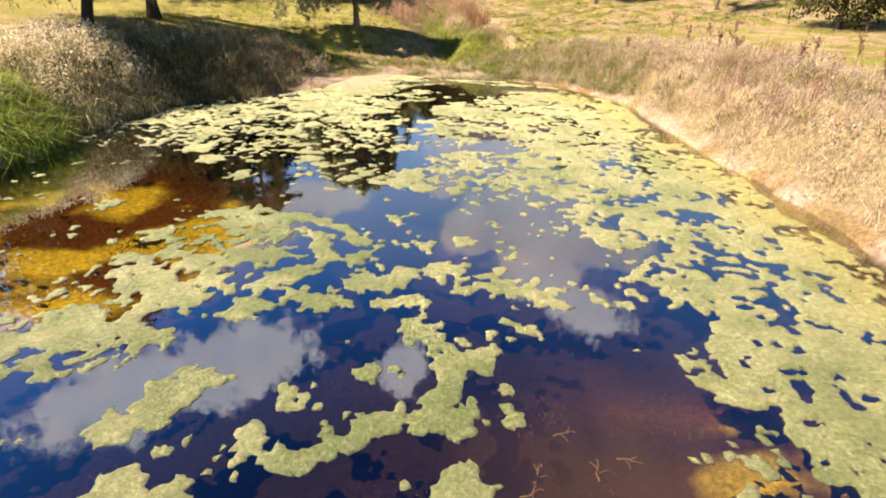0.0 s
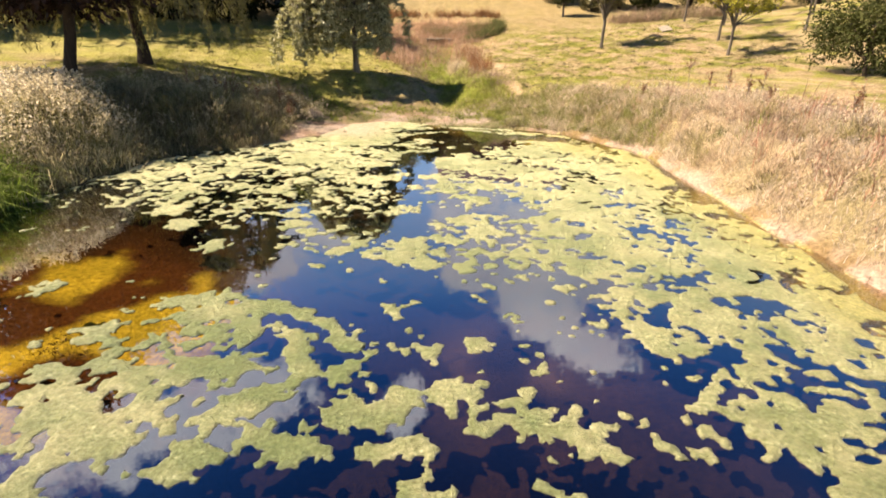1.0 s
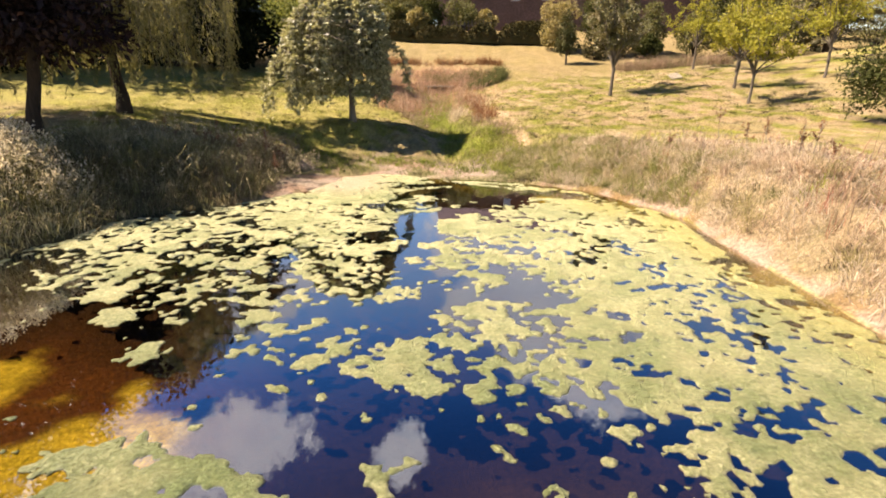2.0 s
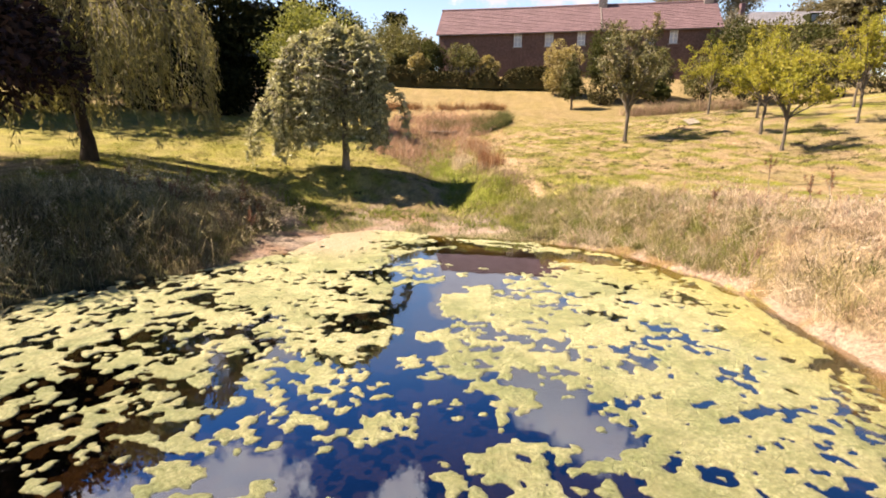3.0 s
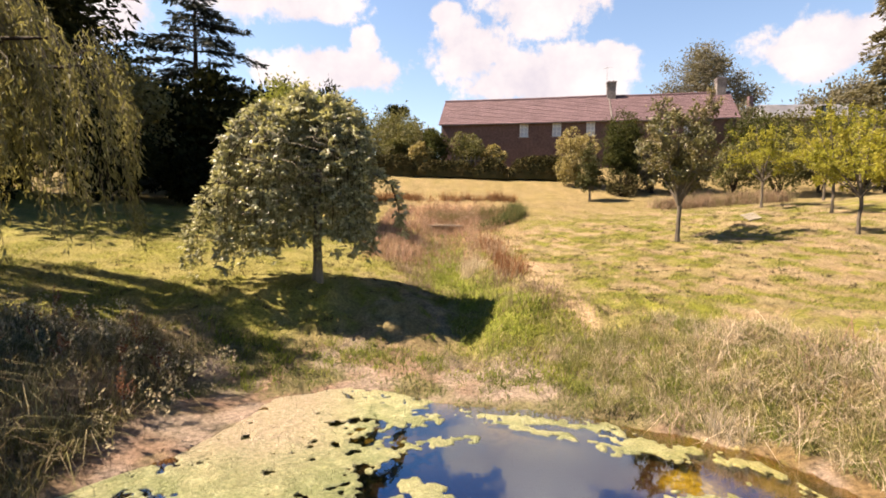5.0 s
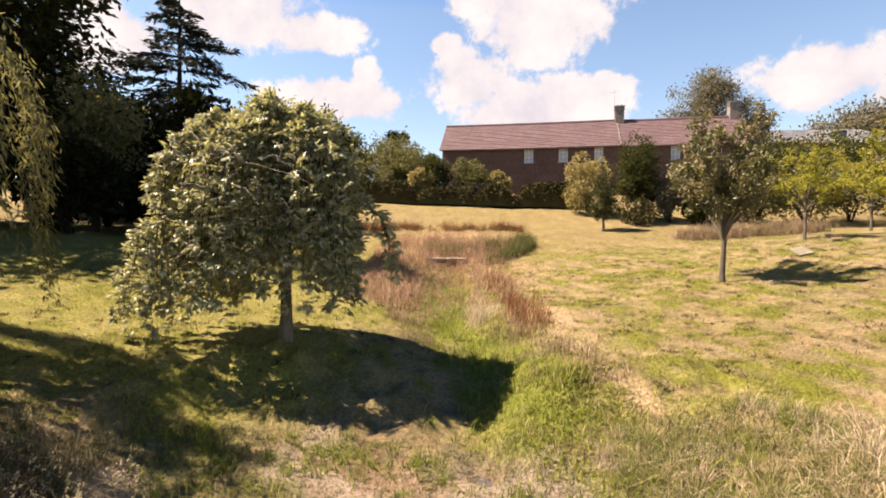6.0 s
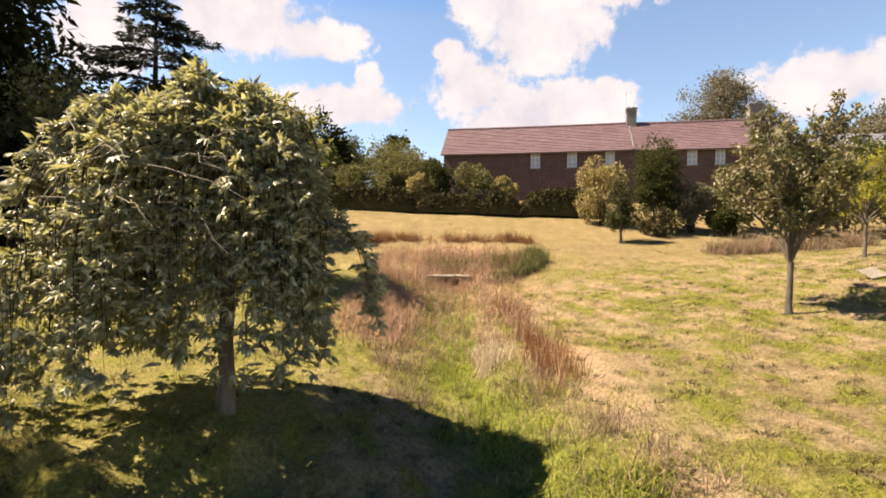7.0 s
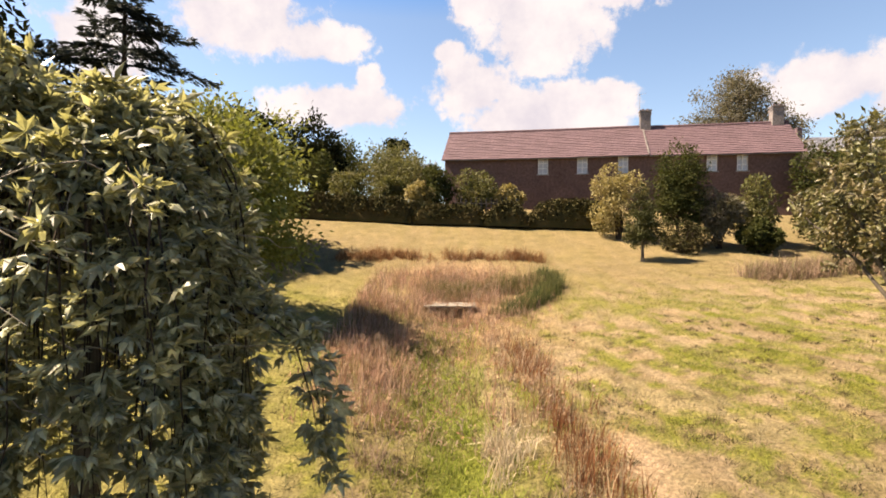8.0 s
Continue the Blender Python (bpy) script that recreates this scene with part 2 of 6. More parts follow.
M_LEAF_GREEN = leaf_material("broad_leaf", (0.034, 0.038, 0.012), (0.15, 0.15, 0.05), (0.14, 0.122, 0.05), 0.25)
M_LEAF_CHERRY = leaf_material("cherry_leaf", (0.022, 0.025, 0.010), (0.19, 0.185, 0.075), (0.16, 0.125, 0.06), 0.25, 0.45, 0.4)
# near-black, with the wood's deep shade put into the leaf colour
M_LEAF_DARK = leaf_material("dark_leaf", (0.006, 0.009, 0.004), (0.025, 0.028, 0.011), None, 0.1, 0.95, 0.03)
M_LEAF_PLUM = leaf_material("plum_leaf", (0.011, 0.006, 0.007), (0.037, 0.020, 0.019), None, 0.2)
M_LEAF_WILLOW = leaf_material("willow_leaf", (0.04, 0.04, 0.016), (0.32, 0.30, 0.145), (0.17, 0.155, 0.072), 0.35, 0.6, 0.2, 0.3, 0.5)
M_LEAF_GREY = leaf_material("grey_leaf", (0.069, 0.066, 0.045), (0.178, 0.165, 0.118), (0.150, 0.128, 0.092), 0.35)
M_NEEDLE = leaf_material("cedar_needle", (0.011, 0.018, 0.015), (0.045, 0.055, 0.047), None, 0.1, 0.7, 0.15)
M_SPRUCE = leaf_material("spruce_needle", (0.055, 0.052, 0.028), (0.17, 0.15, 0.085), None, 0.2, 0.7, 0.15)
M_LEAF_CONE = leaf_material("cone_leaf", (0.018, 0.023, 0.007), (0.07, 0.076, 0.02), (0.07, 0.065, 0.02), 0.15)
M_LEAF_DEEP = leaf_material("deep_green_leaf", (0.019, 0.026, 0.007), (0.062, 0.07, 0.02), (0.062, 0.062, 0.02), 0.25, 0.8, 0.1)
M_HEDGE = leaf_material("hedge_leaf", (0.009, 0.009, 0.005), (0.085, 0.078, 0.03), (0.075, 0.06, 0.026), 0.05, 0.85, 0.05)
M_STONE = rough_material("rubble_stone", (0.061, 0.034, 0.029), (0.154, 0.096, 0.083), 5, 0.9, None, 0.9, 0.05)
M_TILE = rough_material("clay_tile", (0.080, 0.050, 0.057), (0.158, 0.103, 0.115), 6, 0.8)
M_SLATE = rough_material("slate", (0.19, 0.195, 0.225), (0.29, 0.295, 0.33), 6, 0.55)
M_PAINT = rough_material("white_paint", (0.56, 0.55, 0.54), (0.72, 0.71, 0.70), 9, 0.6, None, 0.1)
M_GLASS = glass_material()
M_PLANK = rough_material("weathered_wood", (0.137, 0.118, 0.093), (0.312, 0.281, 0.237), 12, 0.85, (1, 6, 6))
M_OLDWOOD = rough_material("old_fence_wood", (0.05, 0.042, 0.034), (0.13, 0.112, 0.09), 12, 0.9, (1, 6, 6))
M_LEAD = rough_material("lead_flashing", (0.218, 0.206, 0.206), (0.324, 0.312, 0.305), 6, 0.6)

# ---- helpers for building ----
LATTICE = np.random.default_rng(5).random((512, 512))


def vnoise(x, y, scale=1.0, seed=0, octaves=3):
    """Value noise in 0..1 on arrays."""
    x, y = np.asarray(x, float) / scale, np.asarray(y, float) / scale
    total, amp, norm = 0.0, 1.0, 0.0
    for o in range(octaves):
        xi, yi = np.floor(x).astype(np.int64), np.floor(y).astype(np.int64)
        fx, fy = x - xi, y - yi
        fx, fy = fx * fx * (3 - 2 * fx), fy * fy * (3 - 2 * fy)

        def h(i, j):
            return LATTICE[(i + seed * 37 + o * 71) & 511, (j + seed * 91 + o * 29) & 511]
        v = (h(xi, yi) * (1 - fx) + h(xi + 1, yi) * fx) * (1 - fy) + (h(xi, yi + 1) * (1 - fx) + h(xi + 1, yi + 1) * fx) * fy
        total, norm = total + amp * v, norm + amp
        amp, x, y = amp * 0.5, x * 2.03 + 11.3, y * 2.03 + 5.7
    return total / norm


def step(a, b, v):
    t = np.clip((np.asarray(v, float) - a) / (b - a), 0, 1)
    return t * t * (3 - 2 * t)


def mesh_of(name, verts, faces, mat, tint=None, smooth=False):
    """A mesh from an array of places and an array of equal faces (three or four corners each)."""
    verts, faces = np.asarray(verts, np.float32), np.asarray(faces, np.int32)
    me = bpy.data.meshes.new(name)
    me.vertices.add(len(verts))
    me.vertices.foreach_set("co", verts.ravel())
    k = faces.shape[1]
    me.loops.add(faces.size)
    me.loops.foreach_set("vertex_index", faces.ravel())
    me.polygons.add(len(faces))
    me.polygons.foreach_set("loop_start", np.arange(0, faces.size, k, dtype=np.int32))
    me.polygons.foreach_set("use_smooth", np.full(len(faces), smooth))
    if tint is not None:
        a = me.color_attributes.new("tint", "FLOAT_COLOR", "POINT")
        rgba = np.ones((len(verts), 4), np.float32)
        rgba[:, :3] = tint
        a.data.foreach_set("color", rgba.ravel())
    me.update(calc_edges=True)
    me.validate()
    me.materials.append(mat)
    return me


def child(ob, parent):
    ob.parent = parent
    return ob


def part(name, bm, mat, parent, label="", smooth=False):
    """Links a bmesh as one mesh object under a thing or a part."""
    me = bpy.data.meshes.new(name)
    bm.to_mesh(me)
    bm.free()
    for p in me.polygons:
        p.use_smooth = smooth
    me.materials.append(mat)
    ob = new(name, me)
    if parent:
        ob.parent = parent
    return tagged(ob, label=label)


def thing(name, place, label, category, group="", kind="", turn=0.0):
    ob = new(name)
    ob.matrix_world = pose(*place, 0, 0, turn)
    return tagged(ob, label, category, group, kind)


def box(bm, cx, cy, cz, sx, sy, sz, turn=None, bevel=0.0):
    m = Matrix.Translation((cx, cy, cz)) @ (turn or Matrix.Identity(4)) @ Matrix.Diagonal((sx, sy, sz, 1))
    made = bmesh.ops.create_cube(bm, size=1.0, matrix=m)
    if bevel:
        edges = list({e for v in made["verts"] for e in v.link_edges})
        bmesh.ops.bevel(bm, geom=edges, offset=bevel, segments=1, affect="EDGES")


# ---- the lie of the land: a shallow valley that climbs to a farmhouse, with a pond at its foot ----
VALLEY_Y = [-2000, -300, -60, -10, 10, 20, 22, 24, 30, 35, 40, 45.5, 50, 54, 64, 75, 100, 180, 400, 2000]
VALLEY_Z = [-6, -2, 0.6, 0.3, 0.25, 0.45, 0.62, 0.80, 1.30, 1.68, 2.45, 3.70, 4.85, 6.0, 7.8, 8.6, 9.6, 12, 14, 10]
POND = (-1.45, 7.0, 6.75, 12.75)


def pond_edge(x, y):
    """Below 1 inside the pond, about 0.15 a metre across its shore."""
    cx, cy, rx, ry = POND
    wob = (vnoise(x, y, 2.6, 3, 2) - 0.5) * 0.13 + (vnoise(x, y, 0.7, 4, 2) - 0.5) * 0.035
    u, v = np.abs((x - cx) / rx), np.abs((y - cy) / ry)
    corner = 0.16 * np.exp(-((x + 6.6) / 2.2) ** 2 - ((y - 16.8) / 2.2) ** 2)
    corner = corner + 0.25 * np.exp(-((x + 5.2) / 1.5) ** 2 - ((y - 18.2) / 1.6) ** 2)
    east = 0.095 * np.exp(-((x - 5.2) / 1.6) ** 2 - ((y - 14.9) / 2.9) ** 2)
    return (u ** 2.6 + v ** 2.6) ** (1 / 2.6) + wob + corner - east - 0.045 * np.exp(-((x - 3.6) / 1.3) ** 2 - ((y - 17.6) / 1.2) ** 2)


def land(x, y):
    x, y = np.asarray(x, float), np.asarray(y, float)
    e0 = pond_edge(x, y)
    base = np.interp(y, VALLEY_Y, VALLEY_Z)
    side = np.interp(y, [0, 24, 35, 40, 46, 54], [0.10, 0.105, 0.125, 0.075, 0.015, 0.0])
    xs = np.clip(x + 1.0, -60, 60)
    z = base + side * (np.sqrt(xs ** 2 + 1.5) - 1.0)
    z = z + np.where(x < 0, -0.02, 0.012) * np.clip(x, -14, 14) * step(46, 54, y)
    z = z + 0.3 * np.exp(-((x + 8.9) / 1.7) ** 2 - ((y - 14.5) / 4.0) ** 2)
    z = z + 0.35 * np.exp(-((x - 7.2) / 1.6) ** 2 - ((y - 10.0) / 7.0) ** 2)
    # the stream's gully and its cut into the pond's head
    mid = np.interp(y, [20, 23, 27, 33, 38, 46], [-0.1, 0.0, -0.3, -0.8, -0.4, 0.3])
    cut = np.exp(-((x - mid) / 0.9) ** 2) * step(20, 22, y) * (1 - step(38, 50, y))
    z = z - cut * (0.28 + 0.25 * np.exp(-((y - 22.3) / 1.4) ** 2))
    z = z + 0.42 * np.exp(-((x - 1.4) / 0.9) ** 2 - ((y - 22.2) / 1.4) ** 2)
    z = z - 0.34 * np.exp(-((x - 0.1) / 0.5) ** 2 - ((y - 20.9) / 0.7) ** 2) + 0.2 * np.exp(-((x - 1.1) / 0.45) ** 2 - ((y - 21.2) / 0.6) ** 2)
    z = z + 0.28 * np.exp(-((x + 11.8) / 2.2) ** 2 - ((y - 21.6) / 2.4) ** 2) + 0.2 * np.exp(-((x + 3.8) / 1.6) ** 2 - ((y - 24.3) / 1.8) ** 2)
    tussock = 1 - step(0.4, 1.6, np.abs((e0 - 1.0) * 7.2 - 1.9))
    z = z + tussock * 0.5 * (vnoise(x, y, 0.55, 15, 2) - 0.5)
    z = z + (vnoise(x, y, 3.1, 8, 3) - 0.5) * 0.22 + (vnoise(x, y, 0.55, 9, 3) - 0.5) * 0.07
    # shore and bed
    e = e0
    south = step(-3, -6, y)
    head = step(16.5, 19, y) * step(-6.5, -4, x) * step(4.5, 2.5, x)
    west = step(15.8, 17.0, y) * step(20.8, 19.2, y) * step(-6.2, -5.1, x) * step(-2.4, -3.4, x)
    head = np.maximum(head, west)
    d = (e - 1.0) * 7.2
    d = np.where(d > 0, d * (1 - 0.65 * west), d)
    rise = np.where(head > 0.01, 0.55 * (1 - head) + 0.14 * head, 0.5 + 0.1 * south)
    bank = 0.02 + d * rise + 0.45 * np.clip(d - (0.4 + 1.5 * head), 0, None) ** 1.15
    wet = -0.02 + np.clip(d, -9, 0) * 0.16 - 0.05 * (vnoise(x, y, 1.2, 12, 3) - 0.5)
    wet = np.maximum(wet, -0.75)
    w = step(0.0, 2.6, d)
    shore = np.minimum(bank + (vnoise(x, y, 0.5, 10, 2) - 0.5) * 0.06, z) * (1 - w) + z * w
    return np.where(d < 0, np.minimum(wet, z), shore)


def axis_lines(lo, hi, fine, reach, grow=1.13):
    mid = list(np.arange(lo, hi + 1e-6, fine))
    up, s, v = [], fine, hi
    while v < reach:
        s *= grow
        v += s
        up.append(v)
    down, s, v = [], fine, lo
    while v > -reach:
        s *= grow
        v -= s
        down.append(v)
    return np.array(down[::-1] + mid + up)


def blend(a, b, w):
    w = np.asarray(w)[..., None]
    return np.asarray(a) * (1 - w) + np.asarray(b) * w


STRAW, GRASS, LUSH = (0.232, 0.175, 0.106), (0.158, 0.164, 0.027), (0.155, 0.18, 0.028)
PINK, MUD, BED = (0.30, 0.187, 0.126), (0.33, 0.25, 0.215), (0.012, 0.008, 0.006)
SCUM, RUST, SLIME = (0.52, 0.50, 0.075), (0.10, 0.040, 0.012), (0.30, 0.29, 0.07)


def stream_x(y):
    return np.interp(y, [20, 23, 27.5, 33, 38, 46], [1.2, 1.0, -0.2, -0.8, -0.4, 0.3])


def swath(x, y, across, along, seed):
    """Noise drawn out along the line of mowing, 0..1."""
    bend = (vnoise(x, y, 4.5, 88, 2) - 0.5) * 1.6
    u, v = 0.33 * x - 0.94 * y, 0.94 * x + 0.33 * y + bend
    return vnoise(v / across, u / along, 1.0, seed, 3)


def tufts(x, y):
    """Patches of green tufts in the mown grass, 0..1."""
    far = step(36, 46, y)
    near = step(0.47, 0.57, 0.42 * swath(x, y, 0.26, 1.5, 90) + 0.43 * vnoise(x, y, 0.5, 94, 2) + 0.15 * vnoise(x, y, 3.0, 23, 2))
    return 0.35 * far + (1 - far) * near


def cover(x, y):
    """What grows where: straw-coloured mown meadow, lush green along the stream, dry banks; hollows carry painted
    shade.
    """
    n1, n2 = vnoise(x + 0.5 * y, y, 1.7, 20, 4), vnoise(x, y, 0.6, 21, 3)
    hay = step(0.42, 0.62, swath(x, y, 0.2, 2.6, 96))
    col = blend(blend(STRAW, (0.285, 0.225, 0.15), hay * 0.75), GRASS, np.clip(tufts(x, y) * 0.85 * (1 - 0.35 * hay) + 0.22 * step(0.4, 0.6, n1), 0, 1))
    col = blend(col, (0.11, 0.085, 0.045), 0.7 * step(0.66, 0.76, vnoise(x, y, 0.24, 19, 2)) * step(40, 32, y))
    # field colour turns darker and browner towards its far end
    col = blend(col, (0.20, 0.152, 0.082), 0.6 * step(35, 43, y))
    lawn = step(-1.0, -4.0, x) * step(20.5, 23, y) * (1 - step(36, 46, y))
    col = blend(col, (0.225, 0.218, 0.058), lawn * 0.7)
    damp = np.exp(-((x - stream_x(y)) / 0.85) ** 2) * step(19.5, 21.5, y) * (1 - step(33, 37, y))
    damp = np.maximum(damp, 1.17 * np.exp(-((x - 1.5) / 1.2) ** 2 - ((y - 21.8) / 1.7) ** 2))
    col = blend(col, LUSH, np.clip(damp * (0.5 + n2), 0, 0.9))
    pink = np.exp(-((x + 0.2) / 2.4) ** 2) * step(32, 37, y) * (1 - step(44, 47, y))
    col = blend(col, PINK, pink * 0.8)
    bare = np.exp(-((x - 2.45 + 0.03 * (y - 23)) / 0.5) ** 2) * step(19.5, 20.5, y) * (1 - step(27, 31, y)) * (0.4 + n2)
    col = blend(col, (0.35, 0.262, 0.18), np.clip(bare * 1.1, 0, 0.95))
    d = (pond_edge(x, y) - 1.0) * 7.2
    # shadow in the gully's mouth, painted as a dark patch of ground
    col = blend(col, (0.06, 0.042, 0.03), 0.9 * np.exp(-((x - 0.1) / 0.55) ** 2 - ((y - 20.9) / 0.6) ** 2))
    # both banks: shade of the hollows between tussocks is put into the ground colour
    right = step(3.5, 5, x) * (1 - step(2.2, 3.6, d)) * step(19, 16, y)
    col = blend(col, blend((0.25, 0.195, 0.135), (0.12, 0.10, 0.05), step(14.5, 16.5, y)), right * 0.75)
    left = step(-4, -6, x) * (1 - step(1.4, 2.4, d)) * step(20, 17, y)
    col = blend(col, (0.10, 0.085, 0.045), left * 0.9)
    col = blend(col, blend(MUD, (0.20, 0.135, 0.07), step(0.45, 0.65, vnoise(x, y, 0.5, 18, 2))), (1 - step(0.05, 0.38, d + 0.3 * (n2 - 0.5))) * 0.9 * np.maximum(step(-6.0, -4.5, x), step(17, 18.5, y)))
    head = step(17.5, 18.8, y) * step(-6.8, -5.0, x) * step(4.2, 2.6, x)
    head = np.maximum(head, step(16.0, 17.0, y) * step(21.0, 19.8, y) * step(-6.3, -5.2, x) * step(-2.4, -3.4, x))
    weeds = step(0.46, 0.60, 0.6 * vnoise(x, y, 1.0, 17, 3) + 0.4 * n2)
    drying = blend(blend((0.29, 0.232, 0.205), (0.25, 0.17, 0.135), step(0.45, 0.65, vnoise(x, y, 0.7, 16, 3))), (0.15, 0.145, 0.065), weeds * 0.8)
    col = blend(col, drying, head * (1 - step(0.8, 1.5, np.where((x < -2.6) & (y < 20.2), d * 0.5, d) + 0.6 * (n1 - 0.5))) * 0.95)
    # under water: dark silt, with sheets of yellow and rusty algae along the margins
    sheet = 1.5 * np.exp(-((x + 6.0) / 1.7) ** 2 - ((y - 6.0) / 1.8) ** 2) + np.exp(-((x + 4.7) / 1.3) ** 2 - ((y - 7.4) / 1.1) ** 2)
    sheet = sheet + 0.9 * np.exp(-((x - 2.25) / 0.35) ** 2 - ((y - 2.7) / 0.3) ** 2) + 0.8 * np.exp(-((x - 2.0) / 0.8) ** 2 - ((y - 3.45 + 0.25 * (x - 2.0)) / 0.2) ** 2) + 0.9 * np.exp(-((x - 3.1) / 0.6) ** 2 - ((y - 2.7) / 0.4) ** 2)
    sheet = sheet + 0.8 * np.exp(-((x + 2.9) / 0.7) ** 2 - ((y - 2.2) / 0.4) ** 2)
    sheet = sheet + 0.55 * np.exp(-((x + 5.6) / 1.7) ** 2 - ((y - 8.9) / 1.3) ** 2)
    sheet = sheet + 1.3 * np.exp(-((x - 3.0) / 0.9) ** 2 - ((y - 16.9) / 0.7) ** 2) + 0.7 * np.exp(-((x + 2.6) / 0.5) ** 2 - ((y - 1.9) / 0.4) ** 2)
    sheet = sheet + 0.5 * np.exp(-((x + 3.7) / 1.2) ** 2 - ((y - 7.6) / 1.3) ** 2)
    s = np.clip(sheet * (0.35 + 1.3 * n2), 0, 1)
    bed = blend(BED, RUST, np.clip(s * 1.3, 0, 1) * 0.8)
    bed = blend(bed, SCUM, step(0.38, 0.7, s) * step(0.42, 0.58, vnoise(x, y, 0.9, 24, 3)))
    bed = blend(bed, (0.032, 0.019, 0.013), step(0.25, 0.8, 0.6 * n2 + 0.4 * n1) * step(10.0, 4.0, y) * step(-2, 1, x) * (1 - step(0.1, 0.5, s)))
    margin = step(-1.3, -0.2, d) * step(2, 4, x) + 0.6 * step(17.4, 18.8, y)
    bed = blend(bed, SLIME, np.clip(margin * step(0.3, 0.62, 0.5 * n1 + 0.5 * n2) * 1.1, 0, 0.95))
    return np.where((d < -0.06)[..., None], bed, col)


def build_ground():
    xs, ys = axis_lines(-12, 13, 0.12, 1500, 1.12), axis_lines(-3, 34, 0.12, 1500, 1.12)
    X, Y = np.meshgrid(xs, ys)
    Z = land(X, Y)
    nx, ny = len(xs), len(ys)
    i = np.arange(nx * ny).reshape(ny, nx)
    faces = np.stack([i[:-1, :-1], i[:-1, 1:], i[1:, 1:], i[1:, :-1]], -1).reshape(-1, 4)
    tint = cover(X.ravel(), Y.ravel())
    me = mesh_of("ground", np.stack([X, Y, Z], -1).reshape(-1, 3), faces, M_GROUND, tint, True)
    return tagged(new("ground", me), "sunburnt mown meadow sloping down to a pond", "ground", kind="structure")


build_ground()


def build_water():
    cx, cy, rx, ry = POND
    xs, ys = np.linspace(cx - rx - 1.2, cx + rx + 1.2, 110), np.linspace(cy - ry - 1.2, cy + ry + 1.6, 190)
    X, Y = np.meshgrid(xs, ys)
    i = np.arange(X.size).reshape(X.shape)
    faces = np.stack([i[:-1, :-1], i[:-1, 1:], i[1:, 1:], i[1:, :-1]], -1).reshape(-1, 4)
    # silt hangs in the shallow near end
    silt = np.exp(-((X - 1.7) / 1.5) ** 2 - ((Y - 2.0) / 1.5) ** 2) * (0.02 + 0.30 * step(0.3, 0.7, vnoise(X, Y, 0.6, 47, 3)))
    silt = silt + 0.4 * np.exp(-((X - 0.6) / 0.7) ** 2 - ((Y - 5.7) / 0.7) ** 2) * step(0.3, 0.7, vnoise(X, Y, 0.5, 48, 3))
    silt = np.clip(silt, 0, 0.85).ravel()
    me = mesh_of("water", np.stack([X, Y, 0 * X], -1).reshape(-1, 3), faces, M_WATER, np.stack([silt] * 3, -1), True)
    return tagged(new("water", me), "still brown pond water mirroring sky and clouds", "water", kind="structure")


build_water()

# ---- floating algae: x, y, half width, half length, amount ----
MATS_DENSE = [(4.3, 3.0, 2.2, 3.5, 1.0), (3.9, 6.5, 2.4, 3.0, 1.0), (3.0, 9.6, 2.6, 2.8, 1.0), (0.9, 9.0, 1.7, 1.4, 0.9), (3.0, 13.2, 2.6, 3.4, 1.1), (0.6, 12.5, 1.3, 1.2, 0.9),
              (3.5, 15.9, 1.9, 1.8, 0.95), (-3.6, 14.4, 2.8, 2.2, 1.0), (-3.5, 17.3, 2.4, 2.0, 1.35), (-6.0, 13.3, 1.8, 1.6, 1.0)]
MATS_LOOSE = [(-1.7, 12.9, 0.9, 0.7, 0.95), (-2.6, 12.0, 1.4, 1.2, 0.85), (-5.2, 11.4, 1.9, 1.1, 0.78), (-3.4, 10.4, 1.4, 1.0, 0.70), (-1.4, 10.7, 1.2, 0.9, 0.85), (0.2, 10.9, 0.8, 0.5, 0.75), (-0.3, 11.7, 0.7, 0.5, 1.1), (0.4, 13.9, 0.9, 0.9, 1.3), (-3.3, 5.0, 1.3, 0.9, 0.78), (-3.0, 6.4, 1.1, 0.9, 0.68),
              (-3.7, 3.9, 1.1, 0.7, 0.80), (-4.4, 3.2, 0.8, 0.7, 0.75), (-1.9, 8.9, 0.9, 0.7, 0.6), (-0.6, 8.5, 0.7, 0.5, 0.7), (0.0, 5.0, 1.3, 0.5, 0.5)]
OPEN_WATER = [(0.4, 16.6, 1.4, 2.0, 1.4), (-0.75, 14.3, 0.55, 1.4, 1.0), (-0.6, 11.7, 0.6, 1.0, 0.55), (-1.2, 10.1, 1.0, 0.6, 0.35), (-0.3, 9.4, 0.6, 0.6, 0.5), (1.1, 10.3, 0.6, 0.5, 0.8),
              (-5.0, 8.3, 1.6, 1.0, 0.8), (-1.3, 13.2, 0.5, 0.5, 0.6), (1.0, 18.2, 1.4, 0.6, 1.1), (2.95, 16.9, 0.9, 0.55, 1.2), (3.5, 6.9, 0.5, 0.25, 0.6)]
